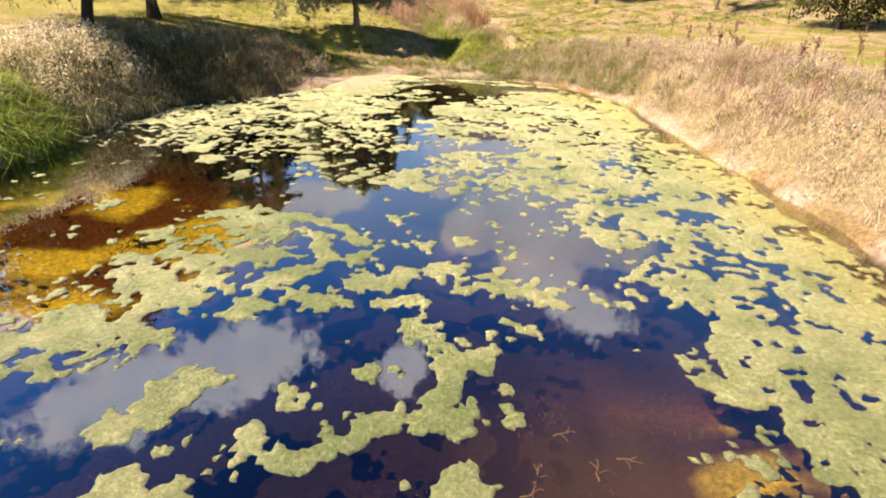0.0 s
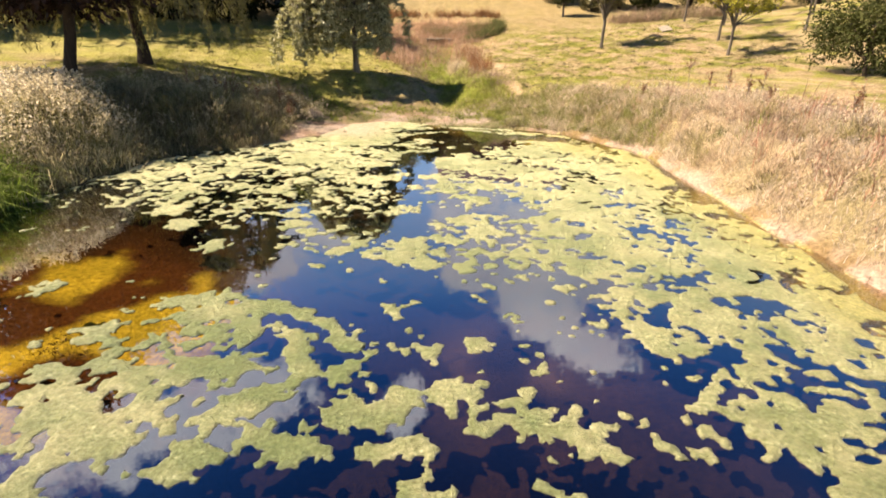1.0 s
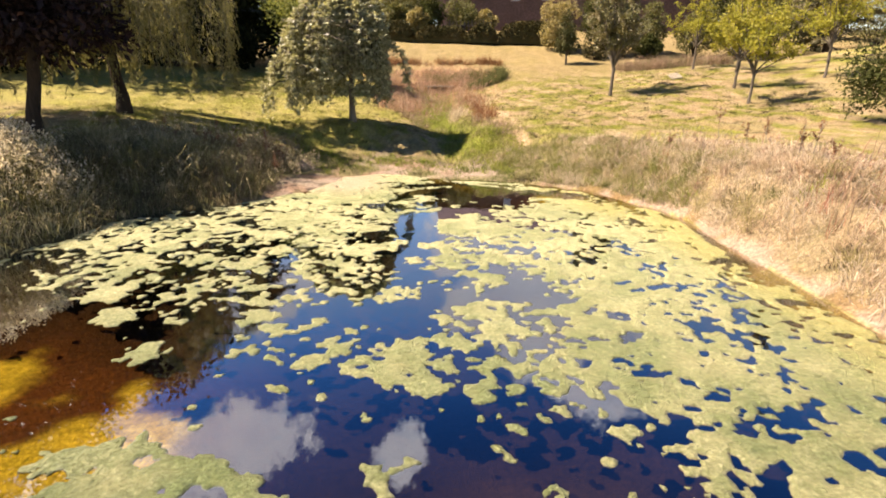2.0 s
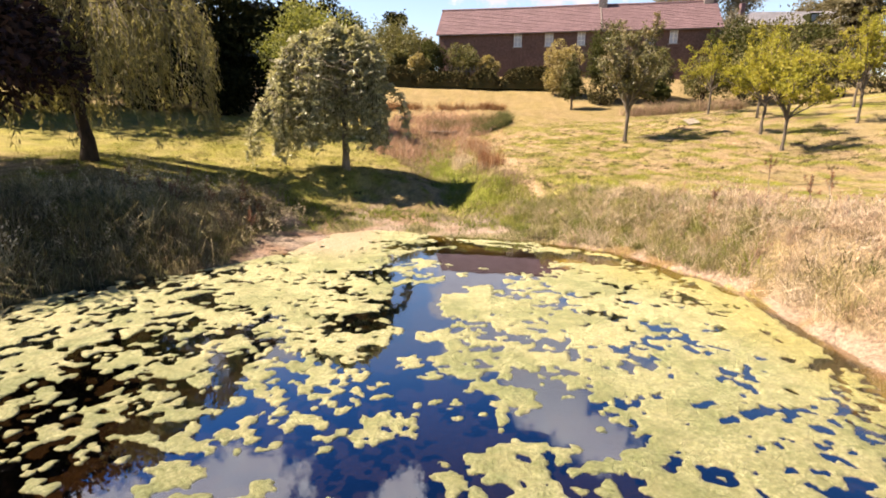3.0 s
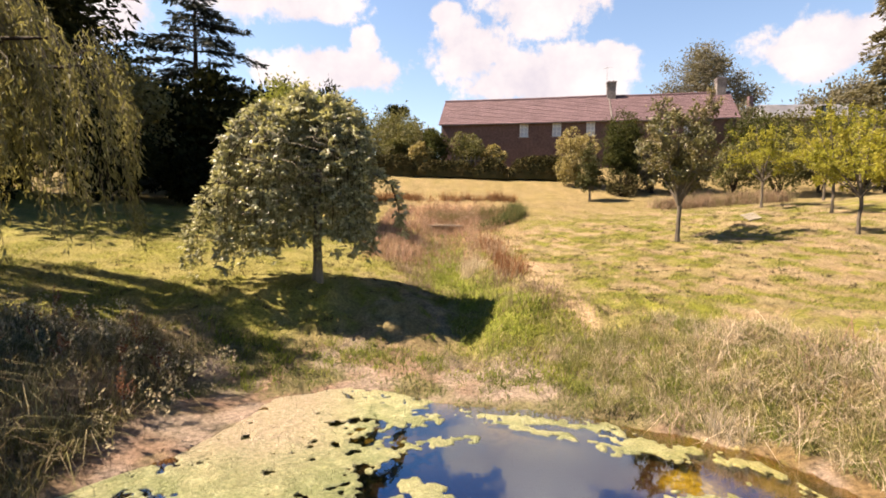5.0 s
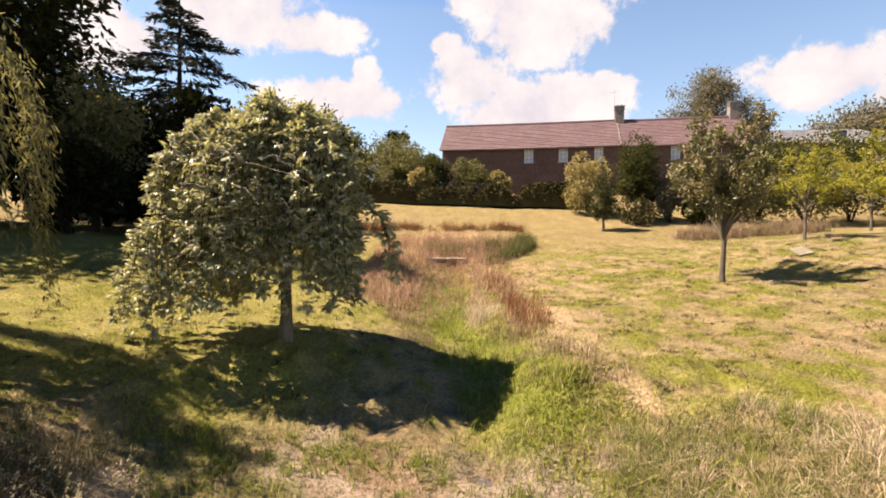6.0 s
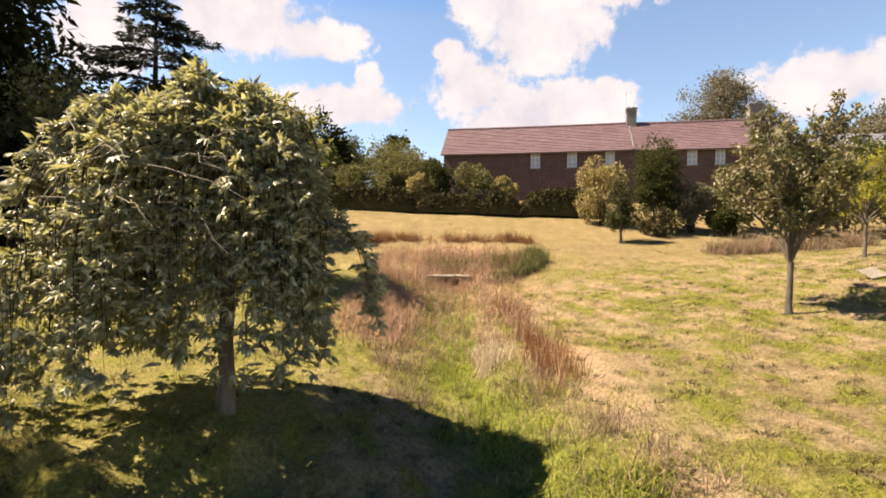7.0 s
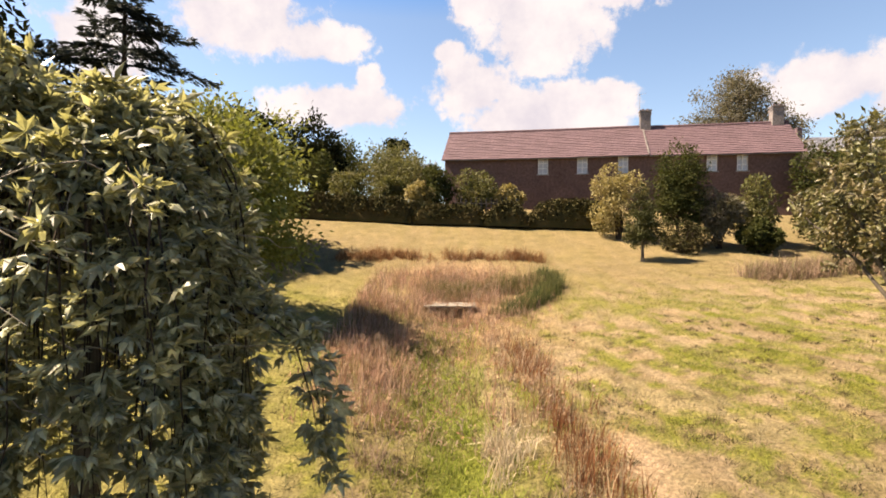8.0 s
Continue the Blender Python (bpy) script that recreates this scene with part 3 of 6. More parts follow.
# winding chains of it: x, y, half width
CHAINS = [
    [(-0.28, 4.15, 0.13), (-0.05, 3.9, 0.2), (0.02, 3.62, 0.14)],
    [(0.05, 3.36, 0.15), (0.02, 3.15, 0.11), (0.14, 2.97, 0.17), (-0.25, 2.93, 0.11), (-0.6, 2.82, 0.11), (-0.85, 2.68, 0.15), (-1.0, 2.5, 0.13)],
    [(-1.42, 2.78, 0.12), (-1.38, 2.6, 0.2)],
    [(-2.05, 3.42, 0.16), (-2.25, 3.2, 0.28), (-2.45, 2.9, 0.26), (-2.5, 2.68, 0.12)],
    [(-2.2, 2.28, 0.2), (-1.7, 2.2, 0.15)],
    [(-2.1, 4.35, 0.16), (-2.0, 4.8, 0.2), (-1.8, 5.15, 0.18), (-1.45, 5.45, 0.14), (-1.6, 6.0, 0.13), (-1.9, 6.45, 0.12)],
    [(-1.05, 5.45, 0.16), (-0.98, 5.9, 0.14), (-1.25, 6.35, 0.13), (-1.9, 6.75, 0.17), (-2.9, 6.7, 0.2)],
    [(-1.6, 4.7, 0.12), (-1.3, 4.62, 0.22), (-1.12, 4.55, 0.13)],
    [(-1.0, 4.9, 0.12), (-0.6, 4.9, 0.16), (-0.35, 5.15, 0.12), (0.1, 5.2, 0.12)],
    [(-0.7, 4.55, 0.1), (-0.3, 4.6, 0.12)],
    [(0.55, 5.1, 0.13), (0.85, 4.75, 0.2), (1.2, 4.6, 0.12)],
    [(-3.0, 5.4, 0.2), (-2.5, 5.6, 0.2), (-2.1, 5.6, 0.2)],
    [(-3.3, 5.0, 0.22), (-2.8, 4.75, 0.2)],
    [(2.0, 17.95, 0.2), (2.5, 17.75, 0.27)],
    [(3.3, 17.45, 0.15), (3.9, 17.1, 0.22), (4.3, 16.5, 0.2)],
    [(0.5, 18.75, 0.14), (1.4, 18.6, 0.17), (2.1, 18.45, 0.15)],
    [(-0.6, 17.9, 0.12), (-0.1, 18.1, 0.1)],
    [(-3.9, 4.2, 0.2), (-3.2, 4.1, 0.25), (-2.7, 3.9, 0.18)],
    [(-1.06, 15.91, 0.12), (-0.72, 15.62, 0.12), (-0.34, 15.49, 0.13), (-0.51, 15.24, 0.12), (-0.96, 15.23, 0.12), (-1.25, 14.99, 0.14), (-1.49, 14.66, 0.16)],
    [(-1.3, 16.06, 0.25), (-0.75, 16.3, 0.2), (-0.55, 16.68, 0.14), (-0.87, 16.87, 0.12)],
    [(-1.3, 17.4, 0.18), (-1.1, 17.6, 0.12), (-0.61, 18.05, 0.1)],
    [(1.74, 17.85, 0.16), (2.3, 17.8, 0.22), (2.85, 17.73, 0.14)],
    [(-0.05, 19.0, 0.1), (0.73, 18.47, 0.13), (1.27, 18.15, 0.1)],
    [(2.5, 16.5, 0.13), (3.14, 16.31, 0.22), (3.48, 15.85, 0.2)],
    [(1.18, 15.77, 0.1), (1.45, 15.6, 0.13), (1.27, 15.09, 0.2)],
]
PADS = [(-0.25, 5.85, 0.14), (0.28, 6.1, 0.14), (0.35, 3.62, 0.16), (0.5, 3.25, 0.08), (0.52, 2.95, 0.08), (-0.62, 3.52, 0.12), (-1.3, 3.15, 0.13),
        (0.85, 4.05, 0.07), (-5.1, 7.3, 0.15), (-3.6, 8.7, 0.22), (-5.0, 10.3, 0.3), (-4.5, 9.6, 0.28), (0.1, 2.3, 0.2), (-3.1, 7.0, 0.2), (-0.3, 8.0, 0.2),
        (-2.6, 9.6, 0.25), (-1.6, 8.5, 0.2), (-0.14, 16.47, 0.09), (1.02, 15.31, 0.13), (0.64, 16.18, 0.09), (0.13, 15.77, 0.1), (0.4, 14.8, 0.25)]


def mat_field(x, y):
    f = np.full(np.shape(x), 0.02)
    for cx, cy, rx, ry, a in MATS_DENSE + MATS_LOOSE:
        f = np.maximum(f, a * (1 - step(0.70, 1.12, np.sqrt(((x - cx) / rx) ** 2 + ((y - cy) / ry) ** 2))))
    f = np.maximum(f, 1.3 * step(18.0, 18.8, y) * step(-0.3, -1.2, x))
    for cx, cy, rx, ry, a in OPEN_WATER:
        f = f - a * (1 - step(0.55, 1.1, np.sqrt(((x - cx) / rx) ** 2 + ((y - cy) / ry) ** 2)))
    lean = x + 0.25 * y
    n = vnoise(lean, y * 1.25, 0.45, 40, 2) * 0.5 + vnoise(x, y, 0.15, 41, 2) * 0.5
    g = 0.95 * f - 0.68 + 2.7 * (n - 0.5) + 1.55 * (vnoise(x, y, 0.09, 43, 2) - 0.5)
    w = (vnoise(x, y, 0.2, 42, 2) - 0.5) * 0.26 + (vnoise(x, y, 0.085, 44, 2) - 0.5) * 0.34
    for chain in CHAINS:
        for (ax, ay, ar), (bx, by, br) in zip(chain, chain[1:]):
            dx, dy = bx - ax, by - ay
            t = np.clip(((x - ax) * dx + (y - ay) * dy) / (dx * dx + dy * dy), 0, 1)
            g = np.maximum(g, 3.0 * (0.86 * (ar + (br - ar) * t) - np.hypot(x - ax - t * dx, y - ay - t * dy) + w))
    for cx, cy, r in PADS:
        g = np.maximum(g, 3.0 * (r - np.hypot(x - cx, y - cy) + w * 0.8))
    inside = (1.005 - 0.03 * step(1.5, 3.5, x) * (0.4 + 1.2 * vnoise(x, y, 0.9, 46, 2)) - pond_edge(x, y)) * 8
    return np.minimum(g, inside)


def build_mats():
    s = 0.0345
    xs, ys = np.arange(-8.4, 5.8, s), np.arange(0.6, 20.6, s)
    X, Y = np.meshgrid(xs, ys)
    F = mat_field(X, Y)
    gy, gx = np.gradient(F, s)
    g2 = np.maximum(gx ** 2 + gy ** 2, 1e-6)
    shift_x, shift_y = np.clip(-F * gx / g2, -0.7 * s, 0.7 * s), np.clip(-F * gy / g2, -0.7 * s, 0.7 * s)
    cell = (F[:-1, :-1] + F[1:, :-1] + F[:-1, 1:] + F[1:, 1:]) > 0
    ny, nx = cell.shape
    # label the separate mats
    lab = np.where(cell, np.arange(ny * nx).reshape(ny, nx) + 1, 0)
    while True:
        old = lab.copy()
        for a, b in (((slice(1, None), slice(None)), (slice(None, -1), slice(None))), ((slice(None), slice(1, None)), (slice(None), slice(None, -1)))):
            both = cell[a] & cell[b]
            m = np.maximum(lab[a], lab[b])
            lab[a] = np.maximum(lab[a], np.where(both, m, 0))
            lab[b] = np.maximum(lab[b], np.where(both, m, 0))
        flat = lab.ravel()
        k = flat > 0
        flat[k] = np.maximum(flat[k], flat[flat[k] - 1])
        lab = flat.reshape(ny, nx)
        if (old == lab).all():
            break
    ids, counts = np.unique(lab[lab > 0], return_counts=True)
    order = ids[np.argsort(-counts)]
    counts = np.sort(counts)[::-1]
    onedge = np.zeros(X.shape, bool)
    full = np.zeros(X.shape, int)
    for a in (slice(None, -1), slice(1, None)):
        for b in (slice(None, -1), slice(1, None)):
            full[a, b] += cell
    onedge = (full > 0) & (full < 4)
    PX, PY = np.where(onedge, X + shift_x, X), np.where(onedge, Y + shift_y, Y)
    lift = 0.008 + 0.05 * np.clip(vnoise(X, Y, 0.13, 50, 3) - 0.35, 0, 1) * step(0.0, 0.5, F)
    PZ = np.where(onedge, 0.003, lift)
    pale = blend((0.56, 0.68, 0.46), (1.24, 1.2, 1.14), step(0.25, 0.75, 0.5 * vnoise(X, Y, 1.6, 51, 3) + 0.5 * vnoise(X, Y, 0.35, 52, 3)))
    # far mats paler: cream algae plus cloud sheen put into the tint
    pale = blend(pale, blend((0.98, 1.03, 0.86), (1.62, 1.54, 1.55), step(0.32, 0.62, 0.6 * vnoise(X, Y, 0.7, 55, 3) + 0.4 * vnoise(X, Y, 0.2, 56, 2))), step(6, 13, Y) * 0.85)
    rim = step(-1.5, -0.4, (pond_edge(X, Y) - 1.0) * 7.2) * step(1.5, 3.5, X)
    pale = blend(pale, (1.4, 1.22, 0.7), rim * 0.7)
    pale = blend(pale, (1.5, 1.2, 1.55), step(16.6, 18.0, Y + 0.8 * (vnoise(X, Y, 0.8, 53, 2) - 0.5)) * step(-1.5, -2.8, X))
    number = np.arange(X.size).reshape(X.shape)
    P = np.stack([PX, PY, PZ], -1).reshape(-1, 3)
    T = pale.reshape(-1, 3)

    def mesh_for(mask, name):
        r, c = np.nonzero(mask)
        q = np.stack([number[r, c], number[r, c + 1], number[r + 1, c + 1], number[r + 1, c]], -1)
        # rim: edges that belong to one face only, turned down into the water
        e = np.concatenate([q[:, [0, 1]], q[:, [1, 2]], q[:, [2, 3]], q[:, [3, 0]]])
        key = np.sort(e, 1)
        key = key[:, 0] * X.size + key[:, 1]
        u, first, cnt = np.unique(key, return_index=True, return_counts=True)
        rim = e[first[cnt == 1]]
        used, inv = np.unique(q, return_inverse=True)
        q2 = inv.reshape(q.shape)
        low = np.unique(rim)
        pos = np.searchsorted(used, rim)
        lowpos = np.searchsorted(low, rim) + len(used)
        side = np.stack([pos[:, 1], pos[:, 0], lowpos[:, 0], lowpos[:, 1]], -1)
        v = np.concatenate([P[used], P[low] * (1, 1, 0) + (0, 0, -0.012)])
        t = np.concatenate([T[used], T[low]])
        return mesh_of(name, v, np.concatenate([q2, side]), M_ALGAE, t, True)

    single = 0
    for i, c in zip(order, counts):
        if c < 14 or single >= 220:
            break
        ob = new("algae_mat", mesh_for(lab == i, "algae_mat"))
        big = c > 4000
        tagged(ob, "broad pale yellow-green algae mat pierced by open water" if big else "small yellow-green algae mat floating on the pond", "algae", "algae mats on the pond")
        single += 1
    rest = np.isin(lab, order[single:])
    tagged(new("algae_flecks", mesh_for(rest, "algae_flecks")), "scattered yellow-green algae flecks on the water", "algae", kind="stuff")


build_mats()

# ---- plants: builders ----
RNG = np.random.default_rng(11)


def unit(v):
    return v / np.maximum(np.linalg.norm(v, axis=-1, keepdims=True), 1e-9)


def leaf_faces(pts, axis, size, width=0.42, fold=0.25, flat=0.0, ribbed=False):
    """Leaves of base, tip and two sides, bent in one face; ribbed ones have a midrib and two faces each."""
    n = len(pts)
    axis = unit(axis)
    up = unit(RNG.normal(size=(n, 3)) * (1 - flat) + np.array((0, 0, 1.0)) * (0.3 + flat))
    side = unit(np.cross(axis, up))
    nrm = np.cross(side, axis)
    size = np.asarray(size).reshape(-1, 1)
    mid = pts + axis * size * 0.45 + nrm * size * fold * 0.3
    tip = pts + axis * size - nrm * size * fold * 0.35
    a, b = mid + side * size * width * 0.5 - nrm * size * fold * 0.3, mid - side * size * width * 0.5 - nrm * size * fold * 0.3
    if not ribbed:
        return np.stack([pts, a, tip, b], 1).reshape(-1, 3), np.arange(n * 4).reshape(n, 4)
    v = np.stack([pts, a, tip, b, mid], 1).reshape(-1, 3)
    k = np.arange(n)[:, None] * 5
    f = np.concatenate([k + np.array([[0, 1, 2, 4]]), k + np.array([[0, 4, 2, 3]])])
    return v, f


class Limbs:
    """Tapering round limbs gathered into one mesh."""

    def __init__(self, sides=7):
        self.v, self.f, self.n, self.sides = [], [], 0, sides

    def add(self, pts, radii, sides=0):
        s = sides or self.sides
        pts = np.asarray(pts, float)
        tang = unit(np.gradient(pts, axis=0))
        ref = np.array((0.31, 0.95, 0.05)) if abs(tang[0][2]) > 0.8 else np.array((0, 0, 1.0))
        a = unit(np.cross(tang, ref))
        b = np.cross(tang, a)
        ang = np.linspace(0, 2 * np.pi, s, endpoint=False)
        r = np.asarray(radii, float)[:, None, None]
        ring = pts[:, None] + r * (np.cos(ang)[None, :, None] * a[:, None] + np.sin(ang)[None, :, None] * b[:, None])
        k = np.arange(len(pts) - 1)[:, None] * s
        j = np.arange(s)[None]
        f = np.stack([k + j, k + (j + 1) % s, k + s + (j + 1) % s, k + s + j], -1).reshape(-1, 4) + self.n
        self.v.append(ring.reshape(-1, 3))
        self.f.append(f)
        self.n += len(pts) * s

    def mesh(self, name, mat):
        return mesh_of(name, np.concatenate(self.v), np.concatenate(self.f), mat, None, True)


def curve(a, b, sag=0.0, n=6, wob=0.0):
    t = np.linspace(0, 1, n)[:, None]
    p = np.asarray(a) * (1 - t) + np.asarray(b) * t
    p[:, 2] += sag * np.sin(t[:, 0] * np.pi)
    if wob:
        p[1:-1] += RNG.normal(size=(n - 2, 3)) * wob
    return p


def ground_z(x, y):
    return float(land(np.array([x]), np.array([y]))[0])


def finish(tree, limbs, leaf_v, leaf_f, bark, leafmat, crown="crown"):
    child(new("trunk", limbs.mesh("trunk", bark)), tree)
    child(new(crown, mesh_of(crown, leaf_v, leaf_f, leafmat, None, False)), tree)
    return tree


def broad_tree(name, x, y, height, crowns, clumps, per, leaf, leafmat, bark, radius, label, category="tree", group="", fork=0.3, spread=0.16, droop=0.2, limbs=16, width=0.45, shell=0.5, lean=0.0):
    """A tree with a trunk that forks into limbs, and leaves in clumps at their ends. crowns: dx, dy, z, rx, ry, rz in metres over the base."""
    z0 = ground_z(x, y) - 0.05
    tree = thing(name, (x, y, z0), label, category, group)
    crowns = np.array(crowns, float)
    vol = crowns[:, 3] * crowns[:, 4] * crowns[:, 5]
    pick = RNG.choice(len(crowns), clumps, p=vol / vol.sum())
    d = unit(RNG.normal(size=(clumps, 3)))
    rr = RNG.random(clumps) ** shell
    c = crowns[pick, :3] + d * crowns[pick, 3:] * (rr * RNG.uniform(0.82, 1.12, clumps))[:, None]
    mean = crowns[:, 3:].mean()
    L = Limbs()
    top = np.array((lean + RNG.normal() * 0.04, RNG.normal() * 0.04, height * fork))
    L.add(np.vstack([curve((0, 0, 0), top, 0, 5, radius * 0.1)]), radius * np.array([1.35, 1.0, 0.92, 0.86, 0.78]), 9)
    head = np.array((*(crowns[:, :2].mean(0) * 0.7), height * 0.8))
    L.add(curve(top, head, 0, 7, radius * 0.5), np.linspace(radius * 0.75, radius * 0.14, 7), 7)
    for k in RNG.permutation(clumps)[:limbs]:
        t = RNG.uniform(0.0, 0.55)
        start = top * (1 - t) + head * t
        L.add(curve(start, c[k], mean * 0.12, 6, mean * 0.04), np.linspace(radius * (0.5 - 0.3 * t), radius * 0.06 + 0.004, 6), 5)
    n = clumps * per
    own = np.repeat(np.arange(clumps), per)
    off = RNG.normal(size=(n, 3)) * mean * spread * np.array((1, 1, 0.75))
    pts = c[own] + off
    out = unit(pts - crowns[pick[own], :3])
    axis = unit(out * 0.6 + RNG.normal(size=(n, 3)) * 0.6 + np.array((0, 0, -droop)))
    v, f = leaf_faces(pts, axis, leaf * RNG.uniform(0.7, 1.3, n), width)
    return finish(tree, L, v, f, bark, leafmat)


def weeping_tree(x, y):
    """A grafted weeping tree: straight stem, a dome of arching limbs, curtains of divided leaves."""
    z0 = ground_z(x, y) - 0.05
    tree = thing("weeping_tree", (x, y, z0), "weeping ash tree with a domed crown of drooping grey-green leaves", "tree")
    L = Limbs()
    top = np.array((0.05, 0.0, 4.35))
    L.add(curve((0, 0, 0), top, 0, 9, 0.02), [0.16, 0.115, 0.108, 0.104, 0.102, 0.10, 0.095, 0.09, 0.075], 12)
    sp, sa, ss = [], [], []
    dead, strands = Limbs(4), Limbs(4)

    def curtain(p, first, nodes, per, out, jit=0.05, thick=0.016):
        """Divided leaves in bunches along one hanging limb."""
        t = np.linspace(0, 1, len(p))
        strands.add(p, np.linspace(thick, 0.003, len(p)), 4)
        m = nodes * per
        u = np.repeat(np.clip(np.linspace(first, 1.0, nodes) + RNG.normal(size=nodes) * 0.03, 0, 1), per)
        q = np.stack([np.interp(u, t, p[:, i]) for i in range(3)], -1) + RNG.normal(size=(m, 3)) * jit
        hang = np.clip((u - 0.3) * 1.6, 0, 1)[:, None]
        ax = unit(out * RNG.uniform(0.3, 1.1, (m, 1)) + RNG.normal(size=(m, 3)) * 0.55 + np.array((0, 0, 0.35)) * (1 - hang) + np.array((0, 0, -0.3)) * hang)
        sp.append(q)
        sa.append(ax)
        ss.append(RNG.uniform(0.15, 0.29, m))

    # boughs arch from the graft and trail strands in separate cascades
    boughs = 60
    for k in range(boughs):
        az = k * 2.399 + RNG.normal() * 0.12
        if k >= 44:
            az = np.pi + RNG.normal() * 0.55 - 0.2
        ca, sn = np.cos(az), np.sin(az)
        out = np.array((ca, sn, 0.0))
        aside = np.array((-sn, ca, 0.0))
        full = (2.65 if ca < 0 else 1.4) * ca ** 2 + 2.0 * sn ** 2
        reach = full * RNG.uniform(0.22, 1.0) ** 0.62
        crest = 4.65 - (0.165 if ca < 0 else 0.3) * reach ** 2 + RNG.normal() * 0.2
        edge = reach / full
        if k % 6 == 0:
            reach, crest = reach * 1.12, crest + 0.12
        for j in range(5):
            far = reach * RNG.uniform(0.86, 1.1)
            lowest = RNG.uniform(0.95, 1.95) + 0.75 * (1 - edge) - (0.3 if ca < -0.5 else 0.0) - (0.35 if RNG.random() < 0.25 else 0.0) - 0.25 * max(0.0, -sn)
            lowest = max(lowest, 0.35)
            off = (j - 2) * 0.075 + RNG.normal() * 0.04
            t = np.linspace(0, 1, 10)
            r = far * np.minimum(1, t * 1.7) ** 0.85 + 0.12 * np.clip(t - 0.6, 0, 1)
            top_z = crest + RNG.normal() * 0.07
            z = np.where(t < 0.36, 4.1 + (top_z - 4.1) * np.sin(t / 0.36 * np.pi / 2), top_z - (top_z - lowest) * np.clip((t - 0.36) / 0.64, 0, 1) ** 1.3)
            p = out * r[:, None] + aside * (off * (0.3 + 1.3 * t))[:, None] + np.array((0, 0, 1.0)) * z[:, None]
            p[1:] += RNG.normal(size=(9, 3)) * 0.03
            curtain(p, 0.2, 10, 4, out)
    # low boughs that hang clear of the dome
    for dx, dy, lo in ((-3.25, 0.0, 0.25), (-3.1, 0.25, 0.5), (-3.3, -0.2, 0.45), (-2.9, -0.5, 0.7), (-2.6, 0.6, 0.6)):
        p = np.array([(-1.4, dy * 0.5, 3.2), (-2.1, dy * 0.8, 2.9), (-2.7, dy, 2.3), (dx + 0.1, dy, 1.6), (dx, dy, 1.0), (dx + 0.02, dy, lo)])
        curtain(p, 0.35, 9, 5, np.array((-1.0, 0, 0)))
    for dy, lo in ((0.0, 1.5), (0.15, 1.3), (-0.2, 1.75), (0.25, 1.6)):
        p = np.array([(0.7, dy, 3.0), (1.2, dy, 2.95), (1.6, dy, 2.8), (1.95, dy, 2.55), (2.1, dy, 2.05), (2.15, dy, lo)])
        curtain(p, 0.3, 8, 4, np.array((0.6, -0.3, 0)))
    for k in range(90):
        az = RNG.uniform(0, 2 * np.pi)
        wide = 1.2 if np.cos(az) < 0 else 0.72
        r0, r1 = RNG.uniform(0.9, 1.7) * wide, RNG.uniform(1.8, 2.35) * wide
        z1 = RNG.uniform(1.7, 3.6)
        a = np.array((r0 * np.cos(az), r0 * np.sin(az), z1 + RNG.uniform(0.3, 1.0)))
        az += RNG.normal() * 0.3
        b = np.array((r1 * np.cos(az), r1 * np.sin(az), z1))
        dead.add(curve(a, b, RNG.uniform(0.05, 0.2), 7, 0.025), np.linspace(0.008, 0.0025, 7))
    for k in range(46):
        az = -1.57 + RNG.normal() * 0.75
        wide = 1.15 if np.cos(az) < 0 else 0.75
        r0 = RNG.uniform(1.5, 1.95) * wide
        a = np.array((r0 * np.cos(az), r0 * np.sin(az), RNG.uniform(1.8, 3.9)))
        turn = np.array((-np.sin(az), np.cos(az), 0)) * RNG.choice((-1, 1))
        b = a + turn * RNG.uniform(0.4, 0.95) + np.array((np.cos(az) * 0.25, np.sin(az) * 0.25, RNG.uniform(-0.45, 0.05)))
        dead.add(curve(a, b, RNG.uniform(-0.05, 0.1), 6, 0.03), np.linspace(0.008, 0.0025, 6))
    sp, sa, ss = np.concatenate(sp), np.concatenate(sa), np.concatenate(ss)
    # each spray: seven leaflets fanned round the end of a stalk
    P, A, S = [], [], []
    side = unit(np.cross(sa, RNG.normal(size=sa.shape) * 0.6 + np.array((0, 0, 1.0))))
    for k in range(7):
        ang = (k - 3) / 3 * 1.75 + RNG.normal(size=(len(ss), 1)) * 0.16
        d = sa * np.cos(ang) + side * np.sin(ang) + np.array((0, 0, -0.22))
        P.append(sp + sa * ss[:, None] * 0.35)
        A.append(unit(d))
        S.append(ss * RNG.uniform(0.55, 0.75, len(ss)) * (1.05 - 0.1 * abs(k - 3)))
    v, f = leaf_faces(np.concatenate(P), np.concatenate(A), np.concatenate(S), 0.36, 0.35, 0.5, True)
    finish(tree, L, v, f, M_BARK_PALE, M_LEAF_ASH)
    tagged(child(new("hanging_wood", strands.mesh("hanging_wood", M_BARK_DARK)), tree), kind="stuff")
    tagged(child(new("deadwood", dead.mesh("deadwood", M_TWIG)), tree), "bare pale dead twigs", kind="stuff")
    return tree


